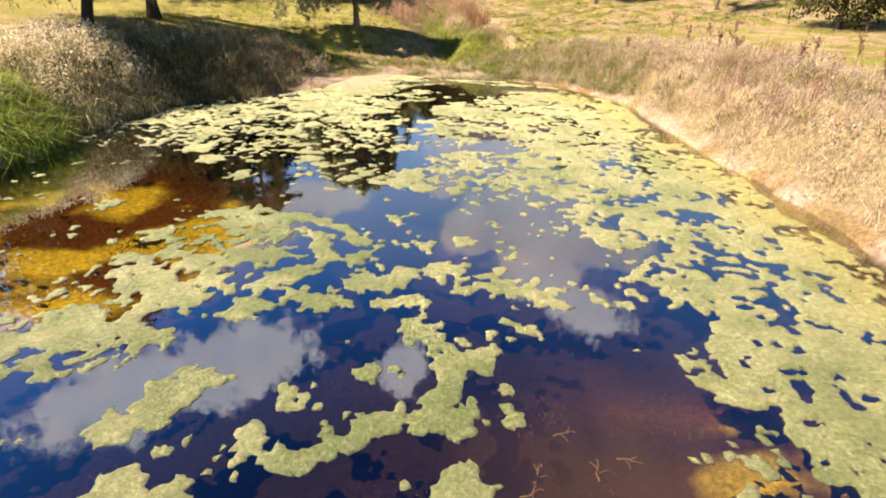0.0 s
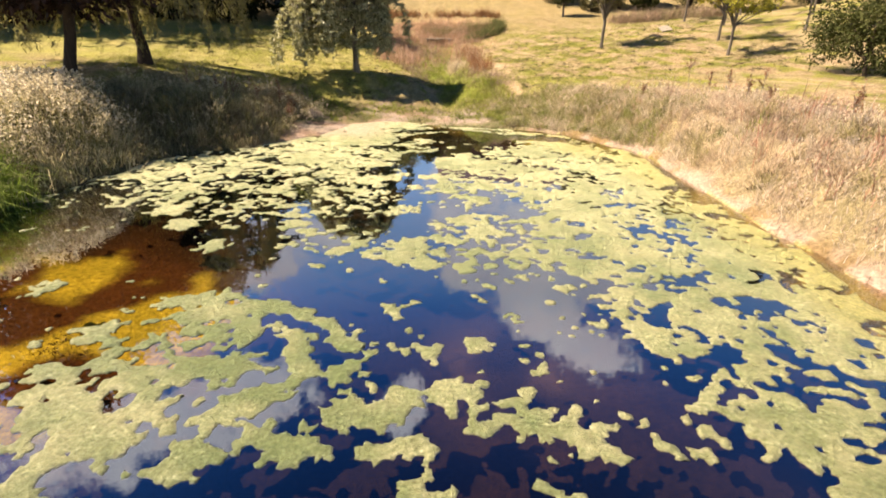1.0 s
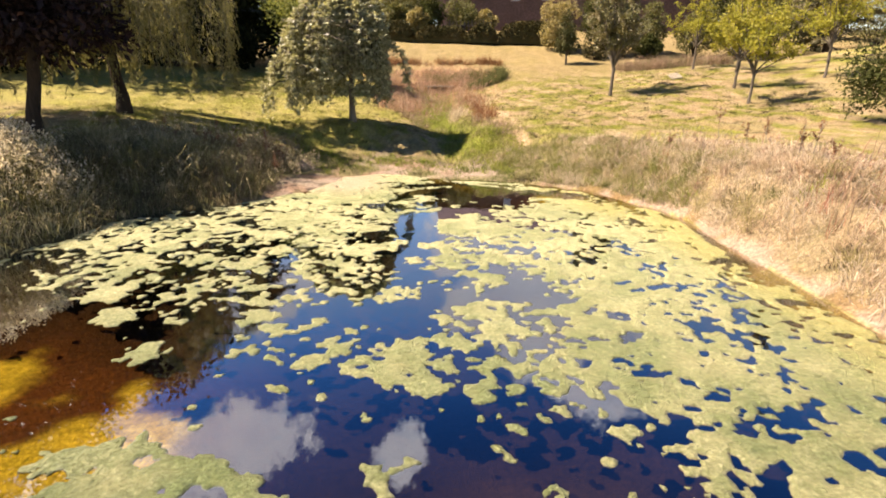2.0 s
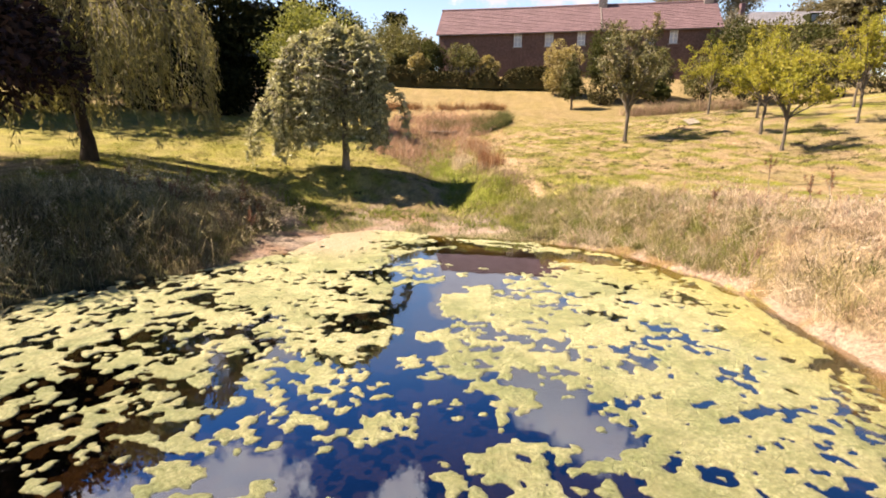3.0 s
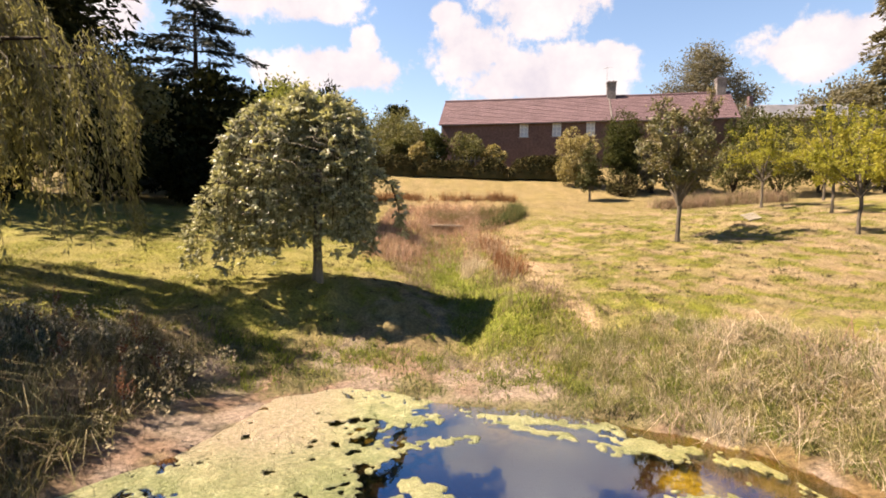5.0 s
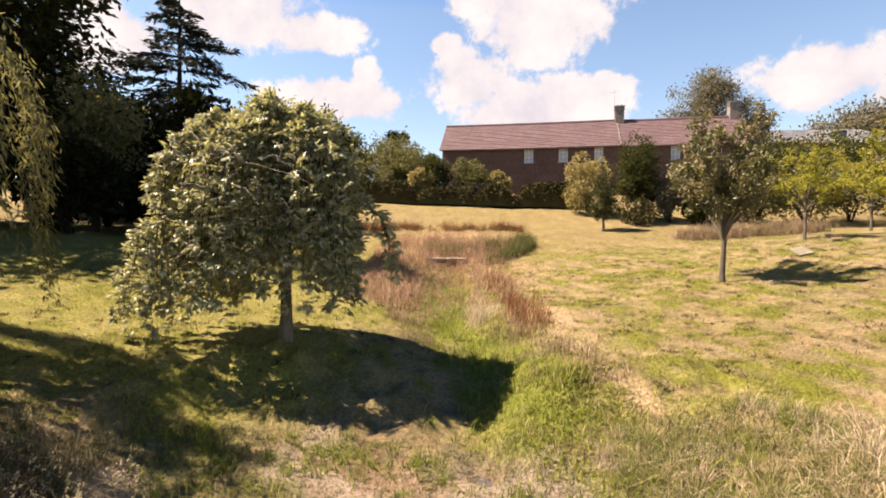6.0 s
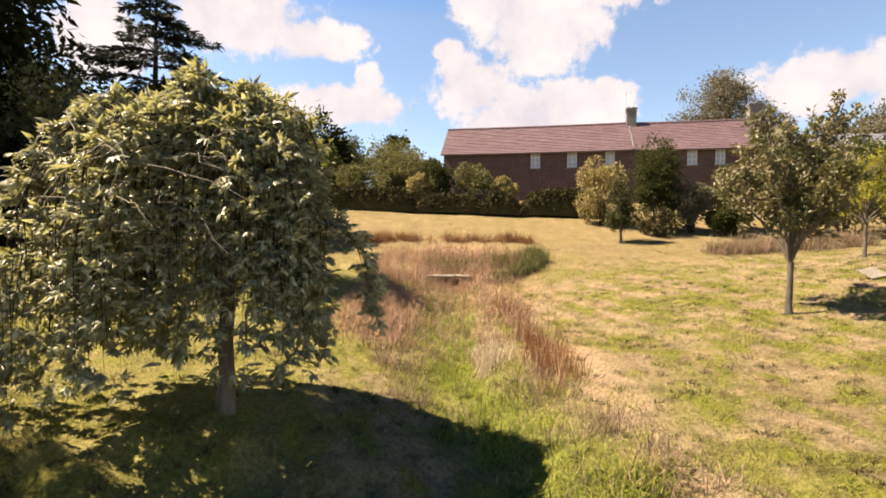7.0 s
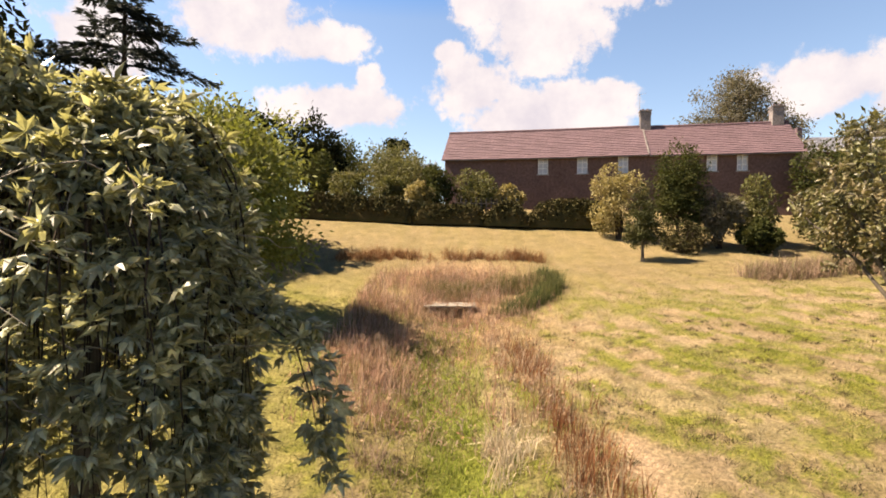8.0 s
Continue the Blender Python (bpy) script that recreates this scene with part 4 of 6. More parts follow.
def vase_tree(name, x, y, height, spread, fork, mains, subs, per, leaf, leafmat, bark, radius, label, group="", low=0.55):
    """A small fruit tree: short stem, upswept limbs from one fork, leafy shoots along them."""
    z0 = ground_z(x, y) - 0.05
    tree = thing(name, (x, y, z0), label, "tree", group)
    L = Limbs()
    L.add(curve((0, 0, 0), (0.03, 0, fork), 0, 6, 0.015), radius * np.array([1.5, 1.08, 1.0, 0.97, 0.97, 1.1]), 10)
    P, A = [], []
    start = RNG.uniform(0, 6.28)
    for k in range(mains):
        az = start + k * 2.4 + RNG.normal() * 0.15
        out = np.array((np.cos(az), np.sin(az), 0.0))
        flat = RNG.random() < 0.45
        R = spread * (RNG.uniform(0.8, 1.05) if flat else RNG.uniform(0.2, 0.7))
        Z = height * (RNG.uniform(low, 0.74) if flat else RNG.uniform(0.82, 1.0))
        t = np.linspace(0, 1, 9)[:, None]
        p = out * R * t ** 1.15 + np.array((0, 0, 1.0)) * (fork - 0.05 + (Z - fork) * t ** 0.85) + RNG.normal(size=(9, 3)) * 0.04 * t
        L.add(p, np.linspace(radius * 0.62, 0.007, 9), 6)
        for j in range(subs):
            u = RNG.uniform(0.3, 1.0)
            s = np.array([np.interp(u, t[:, 0], p[:, i]) for i in range(3)])
            ln = RNG.uniform(0.25, 0.6) * spread * 0.55
            d = unit(out * 0.3 + RNG.normal(size=3) * 0.7 + np.array((0, 0, 0.55)))
            e = s + d * ln
            L.add(curve(s, e, -0.04, 5, 0.02), np.linspace(radius * 0.2, 0.004, 5), 4)
            w = RNG.random((per, 1)) ** 0.7
            P.append(s * (1 - w) + e * w + RNG.normal(size=(per, 3)) * 0.06)
            A.append(d * 0.5 + RNG.normal(size=(per, 3)) * 0.7 + np.array((0, 0, -0.25)))
    P, A = np.concatenate(P), np.concatenate(A)
    v, f = leaf_faces(P, A, leaf * RNG.uniform(0.7, 1.3, len(P)), 0.45, 0.25, 0.3, name == "cherry_tree")
    return finish(tree, L, v, f, bark, leafmat)


def willow(x, y):
    """A weeping willow: forked limbs under a dome, with hanging strands gathered into curtains."""
    z0 = ground_z(x, y) - 0.05
    tree = thing("weeping_willow", (x, y, z0), "weeping willow with long yellow-green hanging curtains", "tree")
    L, W = Limbs(), Limbs(3)
    L.add(curve((0, 0, 0), (-0.25, 0.2, 3.0), 0, 6, 0.03), [0.29, 0.2, 0.175, 0.165, 0.16, 0.155], 10)
    P, A, S = [], [], []
    for k in range(46):
        az = k * 2.399 + RNG.normal() * 0.15
        out = np.array((np.cos(az), np.sin(az), 0.0))
        r = (4.2 if out[1] < 0.35 else 2.4) * RNG.uniform(0.12, 1.0) ** 0.55
        crest = 6.9 * np.sqrt(1 - (r / 5.1) ** 2) * RNG.uniform(0.92, 1.04)
        aside = np.array((-np.sin(az), np.cos(az), 0.0))
        if k % 2 == 0:
            B = Limbs(6)
            B.add(curve((-0.25, 0.2, 2.9), out * r * 0.9 + np.array((0, 0, crest - 0.15)), 0.6, 7, 0.1), np.linspace(0.10, 0.018, 7))
            child(new("limb", B.mesh("limb", M_BARK_DARK)), tree)
        low = RNG.uniform(0.9, 2.6) + 2.2 * (1 - r / 3.5)
        for j in range(10):
            off = RNG.normal() * 0.42
            start = out * (r + RNG.normal() * 0.15 - 0.35) + aside * off * 0.6 + np.array((0, 0, crest + RNG.normal() * 0.18 - 0.25 * off * off))
            end = out * (r + 0.3 + RNG.normal() * 0.1) + aside * off + np.array((0, 0, max(0.5, low + RNG.normal() * 0.6)))
            if start[2] - end[2] < 0.7:
                continue
            t = np.linspace(0, 1, 8)[:, None]
            p = start * (1 - t) + end * t + out * (0.35 * np.sin(np.pi * np.minimum(t * 1.4, 1)))
            p[1:-1] += RNG.normal(size=(6, 3)) * 0.03
            m = int((start[2] - end[2]) * 34)
            u = RNG.random(m)
            q = np.stack([np.interp(u, t[:, 0], p[:, i]) for i in range(3)], -1) + RNG.normal(size=(m, 3)) * 0.055
            P.append(q)
            A.append(np.array((0, 0, -1.0)) + RNG.normal(size=(m, 3)) * 0.42 + out * 0.25)
            S.append(RNG.uniform(0.11, 0.20, m))
            W.add(p, np.linspace(0.010, 0.003, 8), 3)
    tagged(child(new("twig_curtain", W.mesh("twig_curtain", M_BARK)), tree), kind="stuff")
    v, f = leaf_faces(np.concatenate(P), np.concatenate(A), np.concatenate(S), 0.19, 0.2)
    return finish(tree, L, v, f, M_BARK_DARK, M_LEAF_WILLOW)


def conifer(name, x, y, height, base_r, label, tiers=26, mat=None, up=0.12, bulge=1.5, mist=0.05):
    """Flat tiers of boughs round a mast, with needle sprays along them."""
    z0 = ground_z(x, y) - 0.1
    tree = thing(name, (x, y, z0), label, "conifer tree")
    L = Limbs()
    L.add(curve((0, 0, 0), (0, 0, height), 0, 8, 0.03), np.linspace(0.32, 0.02, 8), 8)
    P, A, S = [], [], []
    for k in range(tiers):
        h = height * (0.10 + 0.88 * k / tiers)
        length = base_r * (1 - (h / height) ** bulge) + 0.3
        for j in range(RNG.integers(5, 8)):
            az = RNG.uniform(0, 2 * np.pi)
            ln = length * RNG.uniform(0.55, 1.1)
            n = 7
            t = np.linspace(0, 1, n)
            p = np.stack([np.cos(az) * ln * t, np.sin(az) * ln * t, h + ln * (up * t - 0.30 * t ** 2) + 0.10 * ln * t ** 4], -1)
            p[1:] += RNG.normal(size=(n - 1, 3)) * 0.05
            L.add(p, np.linspace(0.05, 0.006, n), 4)
            m = int(26 + 38 * ln)
            u = RNG.uniform(0.12, 1, m)
            q = np.stack([np.interp(u, t, p[:, i]) for i in range(3)], -1)
            sd = np.array((-np.sin(az), np.cos(az), 0))
            wid = (0.14 + 0.22 * ln * (1 - u) ** 0.7)[:, None] * RNG.uniform(-1, 1, (m, 1))
            q = q + sd * wid + np.array((0, 0, -1)) * np.abs(wid) * 0.25 + RNG.normal(size=(m, 3)) * mist
            P.append(q)
            A.append(np.array((np.cos(az), np.sin(az), -0.25)) + sd * np.sign(wid) * 0.8 + RNG.normal(size=(m, 3)) * 0.35)
            S.append(RNG.uniform(0.24, 0.5, m))
    v, f = leaf_faces(np.concatenate(P), np.concatenate(A), np.concatenate(S), 0.3, 0.25, 0.4)
    return finish(tree, L, v, f, M_BARK_DARK, mat or M_NEEDLE)


def shrub(name, x, y, rx, ry, h, leaf, count, mat, label, category="shrub", group="", z=None, boxy=2.0):
    """A leafy shrub: short stems, and leaves massed in rounded lumps over its outline."""
    z0 = (ground_z(x, y) if z is None else z) - 0.05
    bush = thing(name, (x, y, z0), label, category, group)
    L = Limbs(5)
    for k in range(9):
        az, r = RNG.uniform(0, 6.28), RNG.uniform(0.2, 0.7)
        L.add(curve((RNG.normal() * 0.08, RNG.normal() * 0.08, 0), (rx * r * np.cos(az), ry * r * np.sin(az), h * RNG.uniform(0.5, 0.85)), 0, 5, 0.04), np.linspace(0.05, 0.01, 5))
    k = 26
    d = RNG.normal(size=(k, 3))
    d = d / (np.abs(d) ** boxy).sum(1, keepdims=True) ** (1 / boxy)
    c = d * np.array((rx, ry, h * 0.5)) * RNG.uniform(0.45, 0.8, (k, 1)) + np.array((0, 0, h * 0.5))
    lump = min(rx, ry, h * 0.5) * RNG.uniform(0.26, 0.46, k)
    own = RNG.choice(k, count, p=lump ** 2 / (lump ** 2).sum())
    way = unit(RNG.normal(size=(count, 3)))
    pts = c[own] + way * (lump[own] * RNG.uniform(0.7, 1.12, count))[:, None]
    pts[:, 2] = np.abs(pts[:, 2])
    axis = way * 0.7 + RNG.normal(size=(count, 3)) * 0.5
    v, f = leaf_faces(pts, axis, leaf * RNG.uniform(0.7, 1.3, count), 0.55, 0.25, 0.2)
    child(new("woody_frame", L.mesh("woody_frame", M_BARK_DARK)), bush)
    child(new("foliage", mesh_of("foliage", v, f, mat)), bush)
    return bush


def hedge_run(ax, ay, bx, by, height, depth, label):
    """One stretch of clipped hedge: a dense twiggy heart under a skin of small leaves."""
    n = max(2, int(math.hypot(bx - ax, by - ay) / 0.5))
    zs = ground_z((ax + bx) / 2, (ay + by) / 2)
    ob = thing("hedge", ((ax + bx) / 2, (ay + by) / 2, zs), label, "hedge", "hedges below the house")
    ox, oy = (ax + bx) / 2, (ay + by) / 2
    t = np.linspace(0, 1, n)
    px, py = ax + (bx - ax) * t, ay + (by - ay) * t
    pz = land(px, py) - zs
    nx_, ny_ = -(by - ay), bx - ax
    ln = math.hypot(nx_, ny_)
    nx_, ny_ = nx_ / ln, ny_ / ln
    prof = np.linspace(0, np.pi, 9)
    rows = []
    for k in range(n):
        hh = height * (0.86 + 0.24 * float(vnoise(px[k], py[k], 1.4, 60, 2)))
        endcap = min(1.0, 0.35 + min(k, n - 1 - k) * 0.5)
        w = -np.cos(prof) * depth * 0.5 * 0.86
        zz = np.sin(prof) ** 0.45 * hh * 0.92 * endcap
        rows.append(np.stack([px[k] - ox + nx_ * w, py[k] - oy + ny_ * w, pz[k] + zz - 0.05], -1))
    V = np.stack(rows)
    m = V.shape[1]
    i = np.arange(n * m).reshape(n, m)
    faces = np.stack([i[:-1, :-1], i[1:, :-1], i[1:, 1:], i[:-1, 1:]], -1).reshape(-1, 4)
    child(new("heart", mesh_of("heart", V.reshape(-1, 3), faces, M_HEDGE, None, True)), ob)
    cnt = int(ln * 900)
    a, b = RNG.uniform(0, n - 1.001, cnt), RNG.uniform(0.3, m - 1.301, cnt)
    i0, j0 = a.astype(int), b.astype(int)
    fa, fb = (a - i0)[:, None], (b - j0)[:, None]
    pts = (V[i0, j0] * (1 - fa) + V[i0 + 1, j0] * fa) * (1 - fb) + (V[i0, j0 + 1] * (1 - fa) + V[i0 + 1, j0 + 1] * fa) * fb
    pts = pts + RNG.normal(size=(cnt, 3)) * np.array((0.06, 0.03, 0.08))
    v, f = leaf_faces(pts, RNG.normal(size=(cnt, 3)) + np.array((0, -0.2, 0.5)), RNG.uniform(0.12, 0.26, cnt), 0.6)
    child(new("foliage", mesh_of("foliage", v, f, M_HEDGE)), ob)
    return ob


def blades(x, y, h, w, lean, tint, name, label, segs=2, curl=0.6, lift=None):
    """Grass blades that stand on the land and bow over; one mesh of stuff."""
    n = len(x)
    z = land(x, y) if lift is None else lift
    az = RNG.uniform(0, 2 * np.pi, n)
    h = np.asarray(h) * RNG.uniform(0.55, 1.2, n)
    d = np.stack([np.cos(az), np.sin(az), np.zeros(n)], -1) * (np.asarray(lean) * (1 + 1.3 * (RNG.random(n) < 0.35)))[:, None] + np.array((0.10, -0.02, 0))
    fa = RNG.uniform(0, 2 * np.pi, n)
    s = np.stack([np.cos(fa), np.sin(fa), np.zeros(n)], -1) * np.asarray(w)[:, None] * 0.5
    base = np.stack([x, y, z - 0.02], -1)
    up = np.array((0, 0, 1.0))
    h = np.asarray(h)[:, None]
    if segs == 1:
        tip = base + up * h * 0.95 + d * h
        v = np.stack([base - s, base + s, tip], 1).reshape(-1, 3)
        f = np.arange(n * 3).reshape(n, 3)
        t = np.repeat(tint, 3, 0)
    else:
        mid = base + up * h * 0.55 + d * h * 0.35
        tip = base + up * h * np.clip(1 - curl * 0.75 * np.linalg.norm(d, axis=1)[:, None], 0.12, 1) + d * h
        v = np.stack([base - s, base + s, mid + s * 0.75, mid - s * 0.75, tip], 1).reshape(-1, 3)
        k = np.arange(n)[:, None] * 5
        f = np.concatenate([k + np.array([[0, 1, 2]]), k + np.array([[0, 2, 3]]), k + np.array([[3, 2, 4]])])
        t = np.repeat(tint, 5, 0)
    me = mesh_of(name, v, f, M_BLADE, t)
    return tagged(new(name, me), label, "grass", kind="stuff")


def clumped(n, per, x0, x1, y0, y1, keep, radius):
    """Places in tussocks inside a stretch of land, where keep(x, y) allows."""
    cx, cy = RNG.uniform(x0, x1, n), RNG.uniform(y0, y1, n)
    ok = RNG.random(n) < keep(cx, cy)
    cx, cy = cx[ok], cy[ok]
    own = np.repeat(np.arange(len(cx)), per)
    r = RNG.normal(size=(len(own), 2)) * radius
    return cx[own] + r[:, 0], cy[own] + r[:, 1], own

# ---- the farmhouse and the house beyond ----
def house_box(bm, x0, x1, y0, y1, z0, z1):
    box(bm, (x0 + x1) / 2, (y0 + y1) / 2, (z0 + z1) / 2, x1 - x0, y1 - y0, z1 - z0)


def roof_slope(bm, x0, x1, y0, z0, y1, z1, courses, thick=0.05, sag=0.0, wave=0):
    """Tile courses from eaves to ridge, each lapping the one below."""
    for k in range(courses):
        a, b = k / courses, (k + 1.0) / courses
        ya, za, yb, zb = y0 + (y1 - y0) * a, z0 + (z1 - z0) * a, y0 + (y1 - y0) * b, z0 + (z1 - z0) * b
        n = 14
        low, high, lip = [], [], []
        for i in range(n + 1):
            x = x0 + (x1 - x0) * i / n
            dz = -sag * math.sin(math.pi * i / n) + 0.012 * math.sin(i * 2.7 + k + wave * 1.9)
            low.append(bm.verts.new((x, ya, za + thick + dz)))
            high.append(bm.verts.new((x, yb, zb + 0.004 + dz)))
            lip.append(bm.verts.new((x, ya, za - 0.01 + dz)))
        for i in range(n):
            bm.faces.new((low[i], low[i + 1], high[i + 1], high[i]))
            bm.faces.new((lip[i], lip[i + 1], low[i + 1], low[i]))


def gable_wall(bm, x, y0, y1, z0, ze, yr, zr, thick):
    pts = [(y0, z0), (y1, z0), (y1, ze), (yr, zr), (y0, ze)]
    a = [bm.verts.new((x, y, z)) for y, z in pts]
    b = [bm.verts.new((x + thick, y, z)) for y, z in pts]
    bm.faces.new(a[::-1])
    bm.faces.new(b)
    for i in range(5):
        j = (i + 1) % 5
        bm.faces.new((a[i], a[j], b[j], b[i]))


def front_wall(bm, x0, x1, y, thick, z0, z1, holes):
    """A wall along x, thick towards +y, with openings (xa, xb, za, zb) right through it."""
    xs = sorted({x0, x1, *[v for h in holes for v in h[:2]]})
    for a, b in zip(xs, xs[1:]):
        cuts = sorted((h[2], h[3]) for h in holes if h[0] <= a + 1e-6 and h[1] >= b - 1e-6)
        lo = z0
        for ca, cb in cuts:
            house_box(bm, a, b, y, y + thick, lo, ca)
            lo = cb
        if z1 - lo > 0.01:
            house_box(bm, a, b, y, y + thick, lo, z1)
    bmesh.ops.remove_doubles(bm, verts=bm.verts, dist=0.0005)


def window_of(house, xa, xb, za, zb, y):
    w = new("window")
    w.parent = house
    tagged(w, "white-painted casement window")
    bm = bmesh.new()
    for x in (xa + 0.04, xb - 0.04, (xa + xb) / 2):
        box(bm, x, y + 0.12, (za + zb) / 2, 0.075 if x != (xa + xb) / 2 else 0.06, 0.07, zb - za)
    for z in (za + 0.04, zb - 0.04, za + (zb - za) * 0.36, za + (zb - za) * 0.68):
        box(bm, (xa + xb) / 2, y + 0.125, z, xb - xa, 0.06, 0.055)
    part("window_frame", bm, M_PAINT, w)
    for x0, x1 in ((xa + 0.06, (xa + xb) / 2 - 0.03), ((xa + xb) / 2 + 0.03, xb - 0.06)):
        bm = bmesh.new()
        house_box(bm, x0, x1, y + 0.15, y + 0.156, za + 0.05, zb - 0.05)
        part("pane", bm, M_CURTAIN, w, "pane with a pale curtain close behind it")
    bm = bmesh.new()
    box(bm, (xa + xb) / 2, y + 0.02, za - 0.05, xb - xa + 0.2, 0.2, 0.09, None, 0.01)
    part("window_sill", bm, M_LEAD, w)


def chimney_of(house, x, y, z0, z1, sx, sy, label):
    bm = bmesh.new()
    box(bm, x, y, (z0 + z1) / 2, sx, sy, z1 - z0)
    box(bm, x, y, z1 - 0.28, sx + 0.10, sy + 0.10, 0.10)
    box(bm, x, y, z1, sx + 0.14, sy + 0.14, 0.12)
    c = part("chimney", bm, M_CHIMNEY, house, label)
    for k in (-0.22, 0.22):
        bm = bmesh.new()
        bmesh.ops.create_cone(bm, segments=12, radius1=0.13, radius2=0.10, depth=0.16, cap_ends=True, matrix=Matrix.Translation((x + k * sx, y, z1 + 0.13)))
        part("chimney_pot", bm, M_TILE, c)


M_CURTAIN, _nt, _b = material("curtained_pane", 0.12, 0.6)
_b.inputs["Base Color"].default_value = (0.42, 0.42, 0.45, 1)
M_CHIMNEY = rough_material("chimney_brick", (0.10, 0.085, 0.08), (0.26, 0.235, 0.225), 7)


def farmhouse():
    """Long stone house under a clay-tile roof; x along its front, from its left corner."""
    turn = -math.degrees(math.atan(0.2))
    gz = 7.4
    h = thing("farmhouse", (-1.0, 65.2, gz), "long rubble-stone farmhouse with a clay-tile roof", "house", turn=turn)
    ln, dp, eave, ridge = 28.1, 6.4, 12.35 - gz, 15.2 - gz
    wins = [(8.08, 8.93), (11.32, 12.17), (14.6, 15.4), (21.33, 22.13), (23.54, 24.34)]
    za, zb = 10.78 - gz, 12.15 - gz
    bm = bmesh.new()
    holes = [(a, b, za, zb) for a, b in wins]
    front_wall(bm, 0, ln, 0.0, 0.5, -2.0, eave, holes)
    front_wall(bm, 0, ln, dp - 0.5, 0.5, -2.0, eave, [])
    gable_wall(bm, 0.002, 0.003, dp - 0.003, -2.0, eave - 0.03, dp / 2, ridge - 0.08, 0.5)
    gable_wall(bm, ln - 0.502, 0.003, dp - 0.003, -2.0, eave - 0.03, dp / 2, ridge - 0.08, 0.5)
    part("wall", bm, M_STONE, h, "warm brown rubble-stone wall")
    for a, b in wins:
        window_of(h, a, b, za, zb, 0.0)
    split = 16.9
    for x0, x1, drop in ((-0.25, split, 0.0), (split + 0.06, ln + 0.25, 0.04)):
        bm = bmesh.new()
        roof_slope(bm, x0 + 0.03, x1 - 0.03, -0.34, eave - 0.30 - drop, dp / 2, ridge - 0.08 - drop, 1, 0.02, sag=0.04)
        roof_slope(bm, x1 - 0.03, x0 + 0.03, dp + 0.34, eave - 0.30 - drop, dp / 2, ridge - 0.08 - drop, 1, 0.02, sag=0.04)
        roof = part("roof", bm, M_PLANK, h, "faded pinkish clay-tile roof")
        for ya, xa, xb in ((-0.38, x0, x1), (dp + 0.38, x1, x0)):
            za, run, rise = eave - 0.22 - drop, (dp / 2 - ya) / 17, (ridge - eave + 0.22) / 17
            for k in range(17):
                bm = bmesh.new()
                roof_slope(bm, xa, xb, ya + run * k, za + rise * k, ya + run * (k + 1), za + rise * (k + 1), 1, sag=0.04, wave=k)
                part("tile_course", bm, M_TILE, roof)
        bm = bmesh.new()
        k = int((x1 - x0) / 0.42)
        for i in range(k):
            x = x0 + (i + 0.5) * (x1 - x0) / k
            dz = -0.04 * math.sin(math.pi * (i + 0.5) / k)
            bmesh.ops.create_cone(bm, segments=8, radius1=0.13, radius2=0.12, depth=0.44, cap_ends=True,
                                  matrix=Matrix.Translation((x, dp / 2, ridge - drop + 0.02 + dz)) @ Matrix.Rotation(math.pi / 2, 4, "Y"))
        part("ridge_tiles", bm, M_TILE, roof)
    bm = bmesh.new()
    roof_slope(bm, split - 0.04, split + 0.10, -0.40, eave - 0.15, dp / 2, ridge + 0.07, 1, 0.03)
    part("verge", bm, M_CHIMNEY, h, "pale mortar verge between the two roofs")
    chimney_of(h, split + 0.25, dp / 2 - 0.1, ridge - 0.8, 16.5 - gz, 0.85, 0.7, "squared stone chimney with a capping")
    chimney_of(h, ln - 0.6, dp / 2, ridge - 0.8, 16.45 - gz, 0.85, 0.8, "squared stone chimney at the gable end")
    L = Limbs(5)
    L.add([(split - 0.2, dp / 2, ridge), (split - 0.2, dp / 2, ridge + 3.0)], [0.02, 0.015])
    L.add([(split - 0.6, dp / 2, ridge + 2.8), (split + 0.3, dp / 2, ridge + 2.9)], [0.01, 0.01])
    child(new("aerial", L.mesh("aerial", M_LEAD)), h)
    return h


def far_house():
    gz = 10.6
    h = thing("slate_house", (36.5, 72.0, gz), "distant house with a grey slate roof behind trees", "house", turn=-4)
    ln, dp, eave, ridge = 12.0, 7.0, 3.9, 6.0
    bm = bmesh.new()
    house_box(bm, 0.2, ln - 0.2, 0.2, dp - 0.2, -5.0, eave)
    part("wall", bm, M_STONE, h)
    bm = bmesh.new()
    zr, yr = ridge, dp / 2
    base = [(-0.2, -0.3, eave - 0.1), (ln + 0.2, -0.3, eave - 0.1), (ln + 0.2, dp + 0.3, eave - 0.1), (-0.2, dp + 0.3, eave - 0.1)]
    v = [bm.verts.new(p) for p in base] + [bm.verts.new((1.0, yr, zr)), bm.verts.new((ln - 0.3, yr, zr))]
    for q in ((0, 1, 5, 4), (2, 3, 4, 5), (3, 0, 4), (1, 2, 5), (3, 2, 1, 0)):
        bm.faces.new([v[i] for i in q])
    bmesh.ops.solidify(bm, geom=list(bm.faces), thickness=0.06)
    part("roof", bm, M_SLATE, h, "grey slate roof")
    bm = bmesh.new()
    box(bm, 7.0, 0.9, eave + 0.75, 1.0, 1.6, 1.1)
    d = part("dormer", bm, M_LEAF_DARK, h, "small dark dormer window")
    bm = bmesh.new()
    box(bm, 7.0, 0.09, eave + 0.75, 0.7, 0.04, 0.75)
    part("pane", bm, M_GLASS, d)
    bm = bmesh.new()
    box(bm, 0.1, yr, eave + 0.8, 0.5, 0.6, 4.6, None, 0.02)
    part("chimney", bm, M_TILE, h, "orange brick chimney")
    return h


farmhouse()
far_house()

